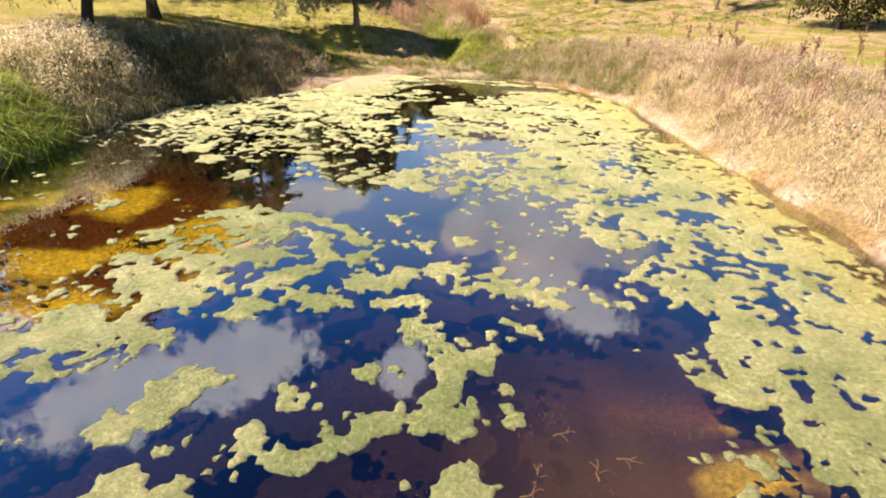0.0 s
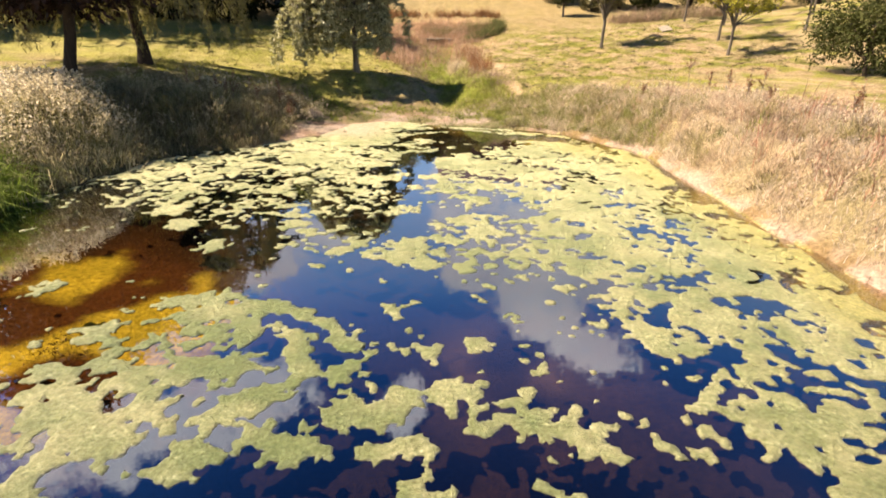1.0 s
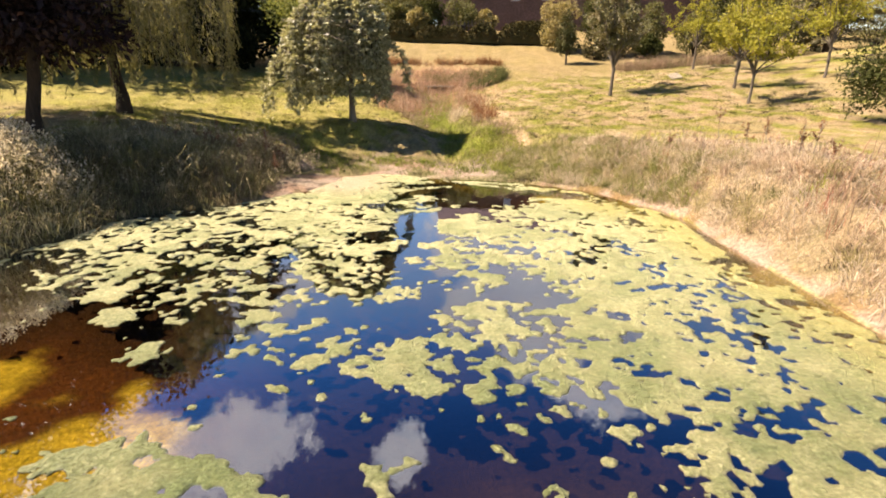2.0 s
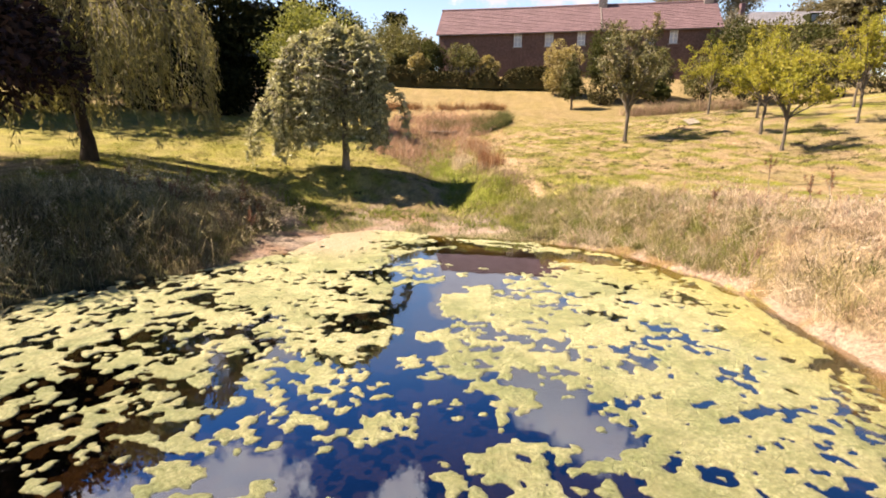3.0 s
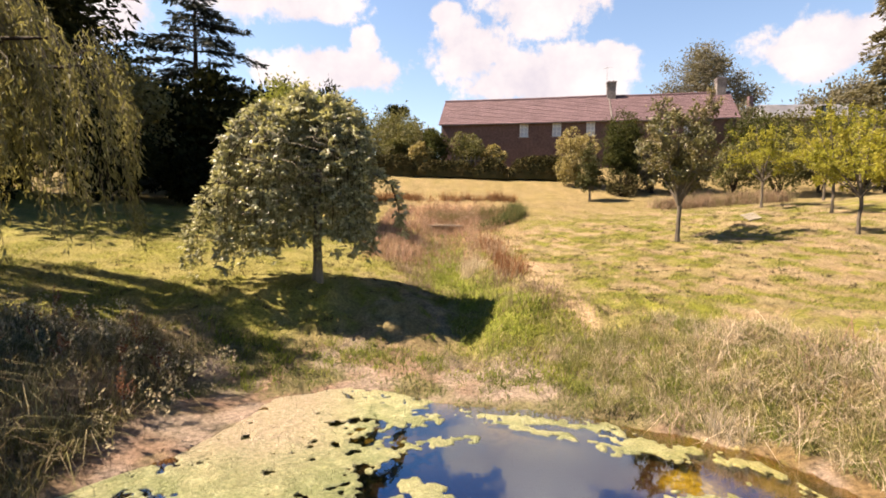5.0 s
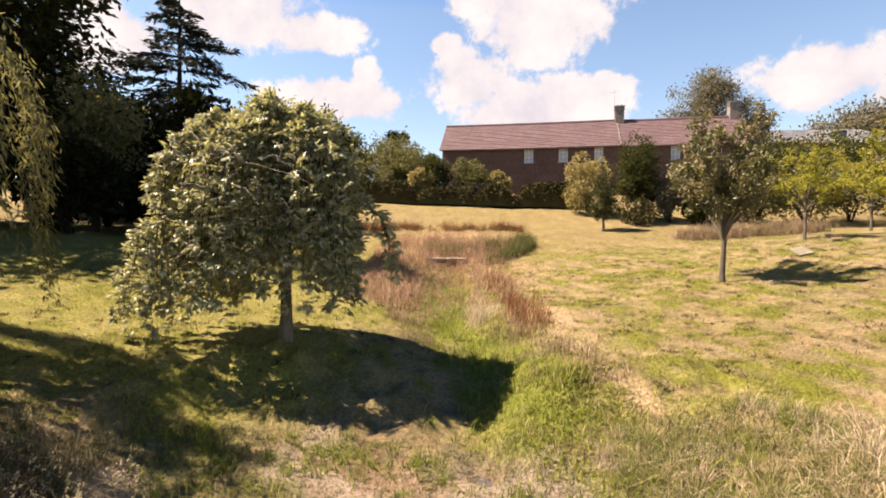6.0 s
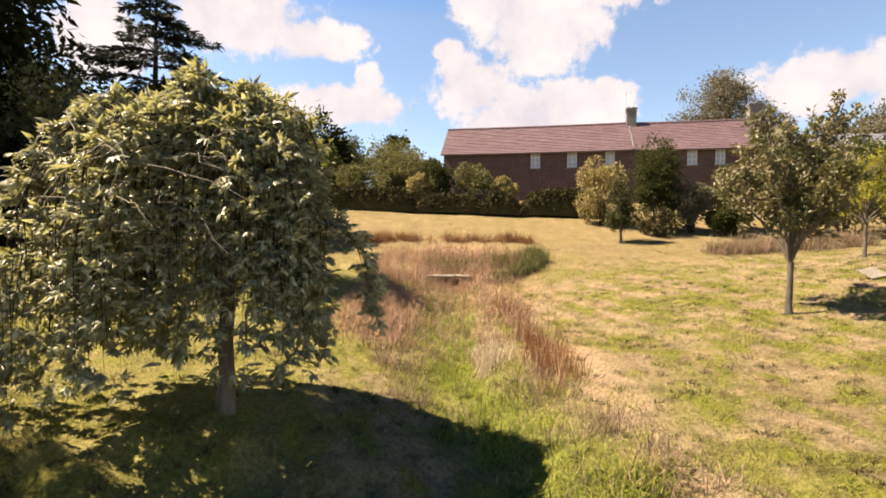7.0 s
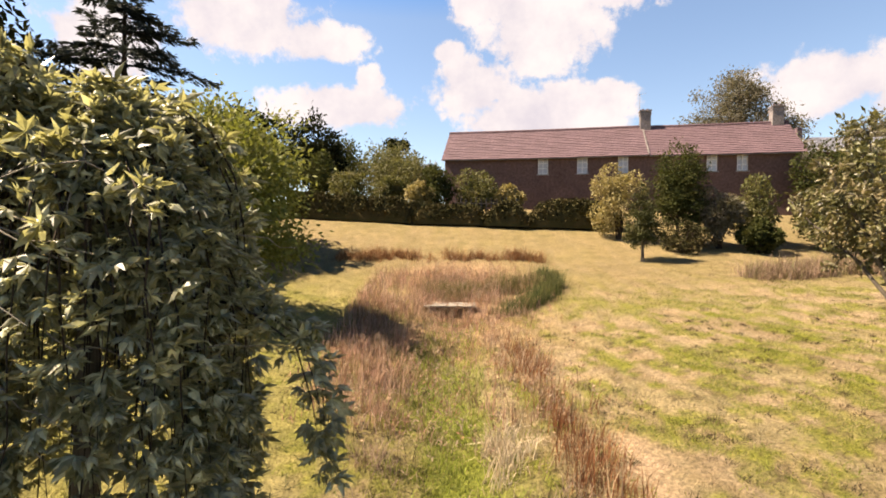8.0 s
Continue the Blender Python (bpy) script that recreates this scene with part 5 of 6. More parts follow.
# ---- planting ----
weeping_tree(-3.8, 24.35)
willow(-11.25, 21.8)
# unseen high and near lobes are added, for mirrored dark and bank shade
broad_tree("copper_tree", -11.35, 17.75, 10.0, [(-0.5, 0.0, 4.7, 2.2, 2.4, 1.6), (-2.8, 0.0, 7.0, 2.0, 2.3, 2.2), (0.0, 0.2, 3.2, 2.5, 2.5, 1.1), (-2.4, 1.5, 3.6, 2.4, 2.4, 1.6), (-0.6, -2.2, 3.7, 1.9, 1.8, 1.2)], 720, 56, 0.23, M_LEAF_PLUM, M_BARK_DARK, 0.17, "dark purple-leaved tree on the pond's bank", fork=0.26, spread=0.13, lean=0.55)
broad_tree("young_lime", -7.6, 36.0, 7.1, [(0, 0, 4.3, 2.5, 2.6, 2.8), (0.3, 0, 2.4, 2.3, 2.2, 1.3)], 190, 90, 0.185, M_LEAF_LIME, M_BARK, 0.15, "bright green broad-leaved tree on the lawn", fork=0.2)
vase_tree("cherry_tree", 7.9, 29.55, 5.2, 2.05, 1.35, 18, 13, 38, 0.14, M_LEAF_CHERRY, M_BARK, 0.075, "small orchard tree with upswept branches and dull leaves")
broad_tree("conical_tree", 9.25, 45.9, 4.2, [(0, 0, 1.45, 1.0, 1.0, 0.7), (0, 0, 2.3, 0.8, 0.8, 0.9), (0, 0, 3.25, 0.45, 0.45, 0.8)], 120, 60, 0.12, M_LEAF_CONE, M_BARK, 0.09,
           "small dense conical tree on the mown slope", fork=0.16, spread=0.15)
ORCHARD = [(14.3, 35.2, 4.0, 1.9), (14.9, 31.6, 4.1, 1.7), (12.8, 27.6, 3.9, 1.6), (11.8, 24.5, 3.6, 1.6), (19.8, 32.0, 4.4, 2.3), (18.5, 37.0, 4.2, 2.0), (17.0, 28.0, 4.2, 2.0), (22.5, 28.5, 4.6, 2.4)]
for ox, oy, oh, orr in ORCHARD:
    vase_tree("orchard_tree", ox, oy, oh, orr * 1.05, oh * 0.32, 11, 8, 38, 0.125, M_LEAF_YELLOW, M_BARK, 0.055, "young orchard tree with yellow-green leaves", "orchard trees")
broad_tree("dark_shrub_tree", 13.2, 18.6, 3.0, [(0, 0, 1.6, 1.6, 1.6, 1.5)], 120, 90, 0.12, M_LEAF_DEEP, M_BARK_DARK, 0.07, "low dark-leaved tree at the edge of the meadow", fork=0.15)
conifer("cedar_tree", -17.0, 45.5, 14.9, 6.8, "tall blue-green cedar with flat tiers of boughs", 16, None, 0.10, 2.0, 0.03)
conifer("spruce_tree", 29.0, 45.5, 17.0, 3.6, "tall brownish-green spruce beyond the orchard", 24, M_SPRUCE)
# the first tree, mostly hidden, is added to shade the lawn behind the willow
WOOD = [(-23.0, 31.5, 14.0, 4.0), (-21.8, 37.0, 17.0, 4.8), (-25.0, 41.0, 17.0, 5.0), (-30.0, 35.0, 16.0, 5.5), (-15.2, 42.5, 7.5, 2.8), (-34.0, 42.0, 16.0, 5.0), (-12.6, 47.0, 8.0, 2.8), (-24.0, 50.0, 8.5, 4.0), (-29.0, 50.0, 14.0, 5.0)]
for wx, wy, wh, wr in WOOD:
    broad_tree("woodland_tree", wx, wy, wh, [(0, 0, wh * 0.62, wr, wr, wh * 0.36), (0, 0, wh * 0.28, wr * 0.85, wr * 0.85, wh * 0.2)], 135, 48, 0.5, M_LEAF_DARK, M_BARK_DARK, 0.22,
               "woodland tree with deep shade put into its dark leaves", group="woodland trees", fork=0.3)
# paler willow leaf puts the sunlight missing here into the tree's colour
broad_tree("grey_leaved_tree", -17.4, 38.5, 7.6, [(0, 0, 5.0, 1.9, 1.9, 2.7)], 110, 60, 0.26, M_LEAF_WILLOW, M_BARK_DARK, 0.15, "grey-brown leaved tree at the wood's edge")
broad_tree("tall_airy_tree", 36.5, 86.0, 18.5, [(-5.0, 0, 11.4, 2.0, 2.2, 3.7), (-0.2, 0, 13.8, 3.3, 3.3, 4.9), (5.4, 0, 11.8, 2.6, 2.6, 3.8)], 200, 80, 0.34, M_LEAF_GREY, M_BARK, 0.3,
           "tall airy grey-leaved tree behind the farmhouse", spread=0.2)
broad_tree("far_tree", 60.0, 91.0, 15.0, [(0, 0, 9.5, 5.5, 5.5, 5.0)], 140, 60, 0.6, M_LEAF_GREY, M_BARK_DARK, 0.3, "distant brownish tree on the skyline")
broad_tree("round_bush_tree", 34.0, 72.0, 7.0, [(0, 0, 4.2, 2.8, 2.6, 2.8)], 90, 60, 0.4, M_LEAF_GREY, M_BARK_DARK, 0.15, "round olive bush tree beside the gable")
# these shrubs fill the black under the wood's edge, shade in their colour
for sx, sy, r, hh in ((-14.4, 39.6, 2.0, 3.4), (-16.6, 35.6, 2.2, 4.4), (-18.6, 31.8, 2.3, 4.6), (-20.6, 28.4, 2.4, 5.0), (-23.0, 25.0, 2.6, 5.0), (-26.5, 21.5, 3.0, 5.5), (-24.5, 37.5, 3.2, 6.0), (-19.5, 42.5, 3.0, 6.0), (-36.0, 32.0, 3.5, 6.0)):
    shrub("woodland_shrub", sx, sy, r, r * 0.8, hh, 0.34, 3200, M_LEAF_DARK, "undergrowth at the wood's edge, shade put into its dark leaves", "shrub", "woodland shrubs")
# garden growth below the house
broad_tree("dark_round_tree", 12.35, 49.0, 5.9, [(0, 0, 3.75, 1.5, 1.4, 2.0), (0.1, 0, 2.3, 1.45, 1.35, 1.2)], 240, 60, 0.15, M_LEAF_DEEP, M_BARK_DARK, 0.1, "dense dark round-headed tree below the house", fork=0.2, spread=0.15, shell=0.4)
shrub("golden_shrub", 9.55, 50.5, 1.75, 1.4, 4.9, 0.17, 5200, M_LEAF_GOLD, "bushy golden-leaved garden shrub", "shrub", "garden shrubs")
shrub("clipped_shrub", 12.0, 47.5, 1.3, 0.95, 1.8, 0.13, 3200, M_HEDGE, "low clipped dark shrub", "shrub", "garden shrubs", boxy=4)
for sx, sy, r, hh, mt in ((14.4, 48.5, 1.35, 4.0, M_LEAF_GREY), (16.8, 49.0, 1.5, 4.3, M_LEAF_GREEN), (19.8, 47.6, 1.8, 4.0, M_LEAF_GREEN), (23.0, 47.6, 2.2, 4.2, M_LEAF_GREEN), (16.0, 47.4, 1.1, 1.9, M_LEAF_DEEP), (26.5, 48.5, 2.4, 4.4, M_LEAF_GREEN), (31.0, 50.0, 2.6, 4.8, M_LEAF_DEEP), (36.0, 50.0, 3.0, 5.0, M_LEAF_GREEN)):
    shrub("garden_shrub", sx, sy, r, r * 0.85, hh, 0.18, 4600, mt, "leafy garden shrub along the meadow's edge", "shrub", "garden shrubs")
for sx, sy, r, hh, mt in ((27.5, 58.0, 3.0, 5.6, M_LEAF_DEEP), (32.0, 60.0, 3.4, 6.2, M_LEAF_GREEN), (37.0, 62.0, 3.4, 6.2, M_LEAF_DEEP), (42.0, 63.0, 3.6, 6.4, M_LEAF_GREEN)):
    shrub("boundary_shrub", sx, sy, r, r * 0.85, hh, 0.26, 4200, mt, "dense shrub hiding the wall of the slate house", "shrub", "garden shrubs")
for sx, sy, r, hh, mt in ((-1.75, 58.0, 1.5, 4.4, M_LEAF_DEEP), (1.5, 58.2, 1.75, 4.0, M_LEAF_GREEN), (3.85, 57.5, 1.0, 2.7, M_LEAF_GOLD), (-2.9, 57.0, 1.1, 2.8, M_LEAF_GOLD), (-5.5, 63.5, 3.2, 5.4, M_LEAF_GREEN), (-8.1, 58.0, 1.7, 3.3, M_LEAF_GREEN), (-11.2, 61.0, 2.2, 4.6, M_LEAF_DEEP), (-5.2, 58.6, 1.5, 3.0, M_LEAF_GREEN)):
    shrub("garden_shrub", sx, sy, r, r * 0.85, hh, 0.2, 4600, mt, "tall garden shrub behind the hedge", "shrub", "garden shrubs")
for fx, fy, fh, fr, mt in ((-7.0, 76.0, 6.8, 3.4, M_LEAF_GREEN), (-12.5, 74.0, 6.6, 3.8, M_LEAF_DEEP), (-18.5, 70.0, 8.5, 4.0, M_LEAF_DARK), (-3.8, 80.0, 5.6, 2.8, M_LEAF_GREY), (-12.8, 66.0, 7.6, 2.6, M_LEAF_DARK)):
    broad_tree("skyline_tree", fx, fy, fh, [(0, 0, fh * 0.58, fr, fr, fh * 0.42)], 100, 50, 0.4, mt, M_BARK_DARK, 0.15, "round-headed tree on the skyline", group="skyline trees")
broad_tree("skyline_pine", -8.5, 97.0, 11.2, [(0, 0, 9.9, 1.9, 1.9, 1.1)], 60, 45, 0.36, M_LEAF_DARK, M_BARK_DARK, 0.3, "lone dark pine on the distant skyline", fork=0.5)
hedge_run(-12.0, 55.5, -3.0, 54.4, 1.72, 1.7, "long clipped dark hedge across the slope")
hedge_run(-2.8, 54.3, 1.9, 53.9, 1.4, 1.5, "lower clipped dark hedge across the slope")
hedge_run(1.9, 53.8, 4.6, 53.5, 1.85, 1.9, "bulging clipped dark hedge across the slope")
hedge_run(4.7, 53.5, 10.2, 52.9, 1.8, 1.7, "long clipped dark hedge across the slope")


def picket_fence():
    f = thing("picket_fence", (2.0, 56.5, ground_z(2.0, 56.5)), "low weathered picket fence in the hedge gap", "fence")
    for k in range(13):
        bm = bmesh.new()
        box(bm, -2.1 + k * 0.36, 0, 0.75 + 0.08 * math.sin(k * 2.1), 0.09, 0.03, 1.6, None, 0.008)
        part("picket", bm, M_OLDWOOD, f)
    for z in (0.45, 1.15):
        bm = bmesh.new()
        box(bm, 0.06, 0.035, z, 4.6, 0.04, 0.08, None, 0.006)
        part("rail", bm, M_OLDWOOD, f)


picket_fence()


def slab_bridge():
    z = ground_z(-0.5, 39.2)
    s = thing("plank_bridge", (-0.5, 39.2, z + 0.34), "flat weathered slab bridge across the stream", "bridge")
    for k in range(5):
        bm = bmesh.new()
        box(bm, 0, -0.5 + k * 0.25, 0, 1.95, 0.235, 0.06, None, 0.008)
        part("plank", bm, M_PLANK, s)
    for x in (-0.75, 0.75):
        bm = bmesh.new()
        box(bm, x, 0, -0.28, 0.12, 1.2, 0.5)
        part("bearer", bm, M_PLANK, s)


slab_bridge()


def pallet():
    z = ground_z(11.9, 32.0)
    p = thing("wooden_pallet", (11.95, 32.0, z + 0.03), "weathered pale pallet tilted in the grass", "pallet", turn=12)
    p.matrix_world = p.matrix_world @ pose(0, 0, 0.1, 26, -10, 0) @ Matrix.Diagonal((0.5, 0.45, 0.4, 1))
    for k in range(7):
        bm = bmesh.new()
        box(bm, -0.55 + k * 0.18, 0, 0.16, 0.13, 1.1, 0.022, None, 0.004)
        part("board", bm, M_PLANK, p)
    for y in (-0.48, 0, 0.48):
        bm = bmesh.new()
        box(bm, 0, y, 0.075, 1.22, 0.09, 0.14, None, 0.006)
        part("bearer", bm, M_PLANK, p)


pallet()


# ---- grasses ----
def meadow():
    x, y, own = clumped(17000, 8, -14, 16, 20.3, 46, lambda a, b: (pond_edge(a, b) > 1.12) * np.clip(1.5 - (b - 20) / 30, 0.35, 1), 0.07)
    n = len(x)
    h = RNG.uniform(0.04, 0.11, n) * (0.7 + 0.8 * vnoise(x, y, 1.2, 70, 2))
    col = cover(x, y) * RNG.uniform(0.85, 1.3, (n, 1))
    blades(x, y, h, np.full(n, 0.016), RNG.uniform(0.2, 0.9, n), col, "meadow_grass", "short sun-dried mown grass with green patches", 1)


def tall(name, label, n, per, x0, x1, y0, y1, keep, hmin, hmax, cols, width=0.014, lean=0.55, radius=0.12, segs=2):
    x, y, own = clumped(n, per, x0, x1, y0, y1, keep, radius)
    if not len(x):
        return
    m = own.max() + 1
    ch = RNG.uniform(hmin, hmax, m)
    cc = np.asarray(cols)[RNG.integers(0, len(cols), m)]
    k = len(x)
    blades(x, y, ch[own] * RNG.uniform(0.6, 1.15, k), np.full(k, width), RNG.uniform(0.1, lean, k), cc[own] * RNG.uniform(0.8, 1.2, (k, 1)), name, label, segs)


def shore_d(a, b):
    return (pond_edge(a, b) - 1.0) * 7.2


def seed_heads(name, label, n, x0, x1, y0, y1, keep, hmin, hmax, cols, size=0.05, each=7):
    """Fluffy flower heads nodding over the bank grass."""
    x, y, own = clumped(n, 3, x0, x1, y0, y1, keep, 0.07)
    k = len(x)
    top = np.stack([x, y, land(x, y) + RNG.uniform(hmin, hmax, k)], -1)
    own = np.repeat(np.arange(k), each)
    t = RNG.random(k * each)[:, None]
    drift = RNG.normal(size=(k, 3)) * np.array((0.032, 0.032, 0.000))
    pts = top[own] + np.array((0, 0, -0.16)) * t + drift[own] * (1 - t) + RNG.normal(size=(k * each, 3)) * 0.018
    axis = RNG.normal(size=(k * each, 3)) * 0.6 + np.array((0.1, 0, 0.7))
    v, f = leaf_faces(pts, axis, size * RNG.uniform(0.6, 1.4, k * each), 0.4)
    c = np.asarray(cols)[RNG.integers(0, len(cols), k)] * RNG.uniform(0.8, 1.2, (k, 1))
    me = mesh_of(name, v, f, M_BLADE, np.repeat(c[own], 4, 0))
    return tagged(new(name, me), label, "grass", kind="stuff")


meadow()
tall("bank_grass", "tall dry pinkish-tan grass on the sunny bank", 5200, 16, 4.4, 10.5, -1, 19.5, lambda a, b: ((shore_d(a, b) > 0.24) & (shore_d(a, b) < 3.8)) * (1 - 0.6 * step(14.5, 17, b)) * (0.25 + 1.1 * vnoise(a, b, 1.1, 80, 2)),
     0.10, 0.32, [(0.46, 0.39, 0.31), (0.43, 0.355, 0.275), (0.51, 0.43, 0.345), (0.36, 0.305, 0.20), (0.45, 0.355, 0.29), (0.22, 0.175, 0.10)], 0.010, 1.3)
tall("bank_stalks", "thin pink-brown flowering stalks above the bank grass", 1100, 6, 4.6, 10.5, -1, 19, lambda a, b: ((shore_d(a, b) > 0.7) & (shore_d(a, b) < 3.6)) * step(0.45, 0.7, vnoise(a, b, 1.6, 81, 2)),
     0.4, 0.75, [(0.34, 0.20, 0.145), (0.32, 0.15, 0.10), (0.38, 0.26, 0.19)], 0.012, 0.35, 0.08)
tall("bank_grass", "rank grey-green grass on the shaded bank", 2000, 13, -11.5, -3.8, 7, 14.6, lambda a, b: ((shore_d(a, b) > 0.04) & (shore_d(a, b) < 2.6)) * 1.0,
     0.25, 0.62, [(0.44, 0.385, 0.21), (0.34, 0.31, 0.14), (0.47, 0.405, 0.25), (0.24, 0.23, 0.08)], 0.014, 1.0)
# blade colours are darkened to carry the trees' shade on this stretch
tall("bank_grass", "arching grass on the bank, tree shade put into its dark colours", 2500, 16, -11.5, -3.8, 13.8, 20.5, lambda a, b: ((shore_d(a, b) > 0.04) & (shore_d(a, b) < 2.8) & ((a < -5.0) | (b < 16.3))) * 1.0,
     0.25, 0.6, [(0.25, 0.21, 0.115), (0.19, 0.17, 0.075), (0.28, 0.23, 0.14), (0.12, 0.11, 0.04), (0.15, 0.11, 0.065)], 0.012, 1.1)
tall("mound_grass", "bright green rank grass on the mound by the gully", 2600, 12, -0.2, 4.4, 20.0, 25, lambda a, b: np.exp(-((a - 1.6) / 1.1) ** 2 - ((b - 21.9) / 1.5) ** 2) * (0.25 + step(0.3, 0.55, vnoise(a, b, 0.6, 77, 2))) * (shore_d(a, b) > 0.5), 0.06, 0.2, [(0.25, 0.28, 0.035), (0.29, 0.30, 0.05), (0.30, 0.29, 0.085), (0.16, 0.17, 0.03)], 0.016, 1.2)
tall("bank_tussocks", "brown and olive tussocks scattered over the dry bank", 1300, 60, 2.2, 9.5, 2, 20.6, lambda a, b: ((shore_d(a, b) > np.where(b > 13, 0.14, 0.4)) & (shore_d(a, b) < 2.6)) * step(0.3, 0.6, vnoise(a, b, 1.3, 97, 2)), 0.34, 0.62,
     [(0.50, 0.415, 0.30), (0.52, 0.43, 0.31), (0.30, 0.255, 0.12), (0.36, 0.27, 0.17), (0.46, 0.35, 0.25)], 0.010, 1.5, 0.07)
# brown tufts darkened further to paint the shaded hollows between tussocks
tall("dark_tussocks", "dark brown tufts carrying the shade of hollows in the dry bank", 330, 40, 2.6, 9.5, 2, 20.4, lambda a, b: ((shore_d(a, b) > 0.2) & (shore_d(a, b) < 2.6)) * step(0.35, 0.6, vnoise(a, b, 0.9, 78, 2)), 0.16, 0.36, [(0.08, 0.055, 0.028), (0.12, 0.085, 0.04), (0.10, 0.10, 0.035)], 0.014, 1.3, 0.08)
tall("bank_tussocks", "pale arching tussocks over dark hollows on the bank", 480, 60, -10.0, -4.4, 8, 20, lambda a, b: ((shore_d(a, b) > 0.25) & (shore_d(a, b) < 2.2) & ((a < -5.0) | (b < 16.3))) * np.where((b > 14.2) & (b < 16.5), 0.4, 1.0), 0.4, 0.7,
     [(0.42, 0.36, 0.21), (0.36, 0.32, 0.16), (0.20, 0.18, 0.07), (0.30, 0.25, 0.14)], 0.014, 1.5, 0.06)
tall("edge_grass", "mixed green and straw tussocks at the pond's head", 1900, 40, 1.6, 7.5, 15.2, 21.4, lambda a, b: ((shore_d(a, b) > 0.16) & (shore_d(a, b) < 2.4)) * step(0.25, 0.5, vnoise(a, b, 0.9, 98, 2)), 0.2, 0.42,
     [(0.22, 0.205, 0.07), (0.34, 0.285, 0.16), (0.14, 0.15, 0.045), (0.42, 0.345, 0.23), (0.18, 0.21, 0.04)], 0.010, 1.0, 0.07)
tall("lush_grass", "fresh green grass at the pond's edge", 900, 16, -9.4, -7.4, 8.6, 11.2, lambda a, b: (shore_d(a, b) > 0.05) * (shore_d(a, b) < 1.3) * 1.0, 0.4, 0.75, [(0.22, 0.30, 0.035), (0.27, 0.34, 0.06), (0.16, 0.22, 0.03)], 0.018, 0.9)
seed_heads("seed_heads", "pale fluffy seed heads over the grass of the lit bank", 1500, -11.0, -6.6, 10.8, 14.6, lambda a, b: ((shore_d(a, b) > 0.4) & (shore_d(a, b) < 2.6)) * step(0.3, 0.6, vnoise(a, b, 0.9, 75, 2)),
           0.4, 0.85, [(0.60, 0.53, 0.39), (0.54, 0.46, 0.31), (0.46, 0.40, 0.25)], 0.06, 6)
tall("stream_grass", "lush green grass and weeds along the stream", 4200, 12, -1.6, 4.2, 20.6, 38, lambda a, b: np.exp(-((a - stream_x(b)) / 0.8) ** 2) * (shore_d(a, b) > 0.9) * (0.25 + vnoise(a, b, 0.9, 92, 2)),
     0.12, 0.38, [(0.19, 0.23, 0.035), (0.23, 0.26, 0.045), (0.14, 0.16, 0.04), (0.28, 0.235, 0.12)], 0.016, 0.9)
tall("dry_stream_grass", "tall pinkish dry grass along the gully", 4200, 12, -4.0, 4.5, 29, 44, lambda a, b: (np.exp(-((a + 2.4 + 0.2 * (b - 31)) / 1.0) ** 2) + 0.3 * np.exp(-((a - 0.8) / 0.9) ** 2) + step(36, 40, b) * np.exp(-((a + 0.6) / 1.9) ** 2)) * step(26.5, 30, b) * vnoise(a, b, 1.4, 83, 2) * 1.7,
     0.35, 0.8, [(0.38, 0.235, 0.17), (0.33, 0.205, 0.135), (0.385, 0.275, 0.195), (0.24, 0.165, 0.085)], 0.016, 0.5)
tall("rust_grass", "rust-red flowering grass in a drift", 1000, 13, 0.2, 3.2, 25.5, 37, lambda a, b: np.exp(-((a - 1.75 + 0.07 * (b - 27.5)) / 0.32) ** 2) * step(25.8, 27, b) * step(35.5, 32, b) * step(0.25, 0.5, vnoise(a, b, 1.0, 93, 2)), 0.35, 0.8, [(0.21, 0.085, 0.036), (0.26, 0.13, 0.06), (0.18, 0.085, 0.04), (0.34, 0.25, 0.15)], 0.014, 0.4)
tall("rust_grass", "rust-brown grass patch higher on the slope", 3400, 12, -6.2, 4.2, 44.5, 48.5, lambda a, b: np.exp(-((b - 46.7 + 0.02 * (a + 2) ** 2) / np.where(a < -0.5, 0.5, 0.28)) ** 2) * (0.08 + 1.2 * step(0.38, 0.6, vnoise(a, b, 0.9, 95, 2))), 0.25, 0.85, [(0.215, 0.105, 0.045), (0.27, 0.15, 0.065), (0.165, 0.085, 0.036), (0.30, 0.20, 0.10)], 0.02, 0.5)
tall("dead_weeds", "grey-pink dead weeds on both sides of the stream", 2600, 12, -2.6, 2.9, 22.3, 34, lambda a, b: (np.exp(-((a - stream_x(b) + 1.35) / 0.4) ** 2) * step(25, 27, b) + np.exp(-((a - stream_x(b) - 1.1) / 0.4) ** 2) * step(29, 26, b)) * step(0.3, 0.55, vnoise(a, b, 0.8, 79, 2)), 0.15, 0.5, [(0.30, 0.215, 0.155), (0.34, 0.25, 0.185), (0.20, 0.14, 0.085), (0.25, 0.20, 0.11), (0.12, 0.085, 0.05)], 0.014, 0.9, 0.12)
tall("rush_clump", "dark green rushes in a curving bank beside the stream", 2400, 16, 1.0, 4.6, 37.2, 43.5, lambda a, b: np.exp(-((a - np.interp(b, [37.6, 38.2, 39.2, 41.2, 43.2], [1.3, 2.0, 2.9, 3.75, 3.6])) / 0.28) ** 2) * step(37.4, 38.0, b) * step(43.4, 42.0, b), 0.45, 0.95, [(0.06, 0.076, 0.022), (0.10, 0.11, 0.034), (0.15, 0.14, 0.05)], 0.018, 0.4)
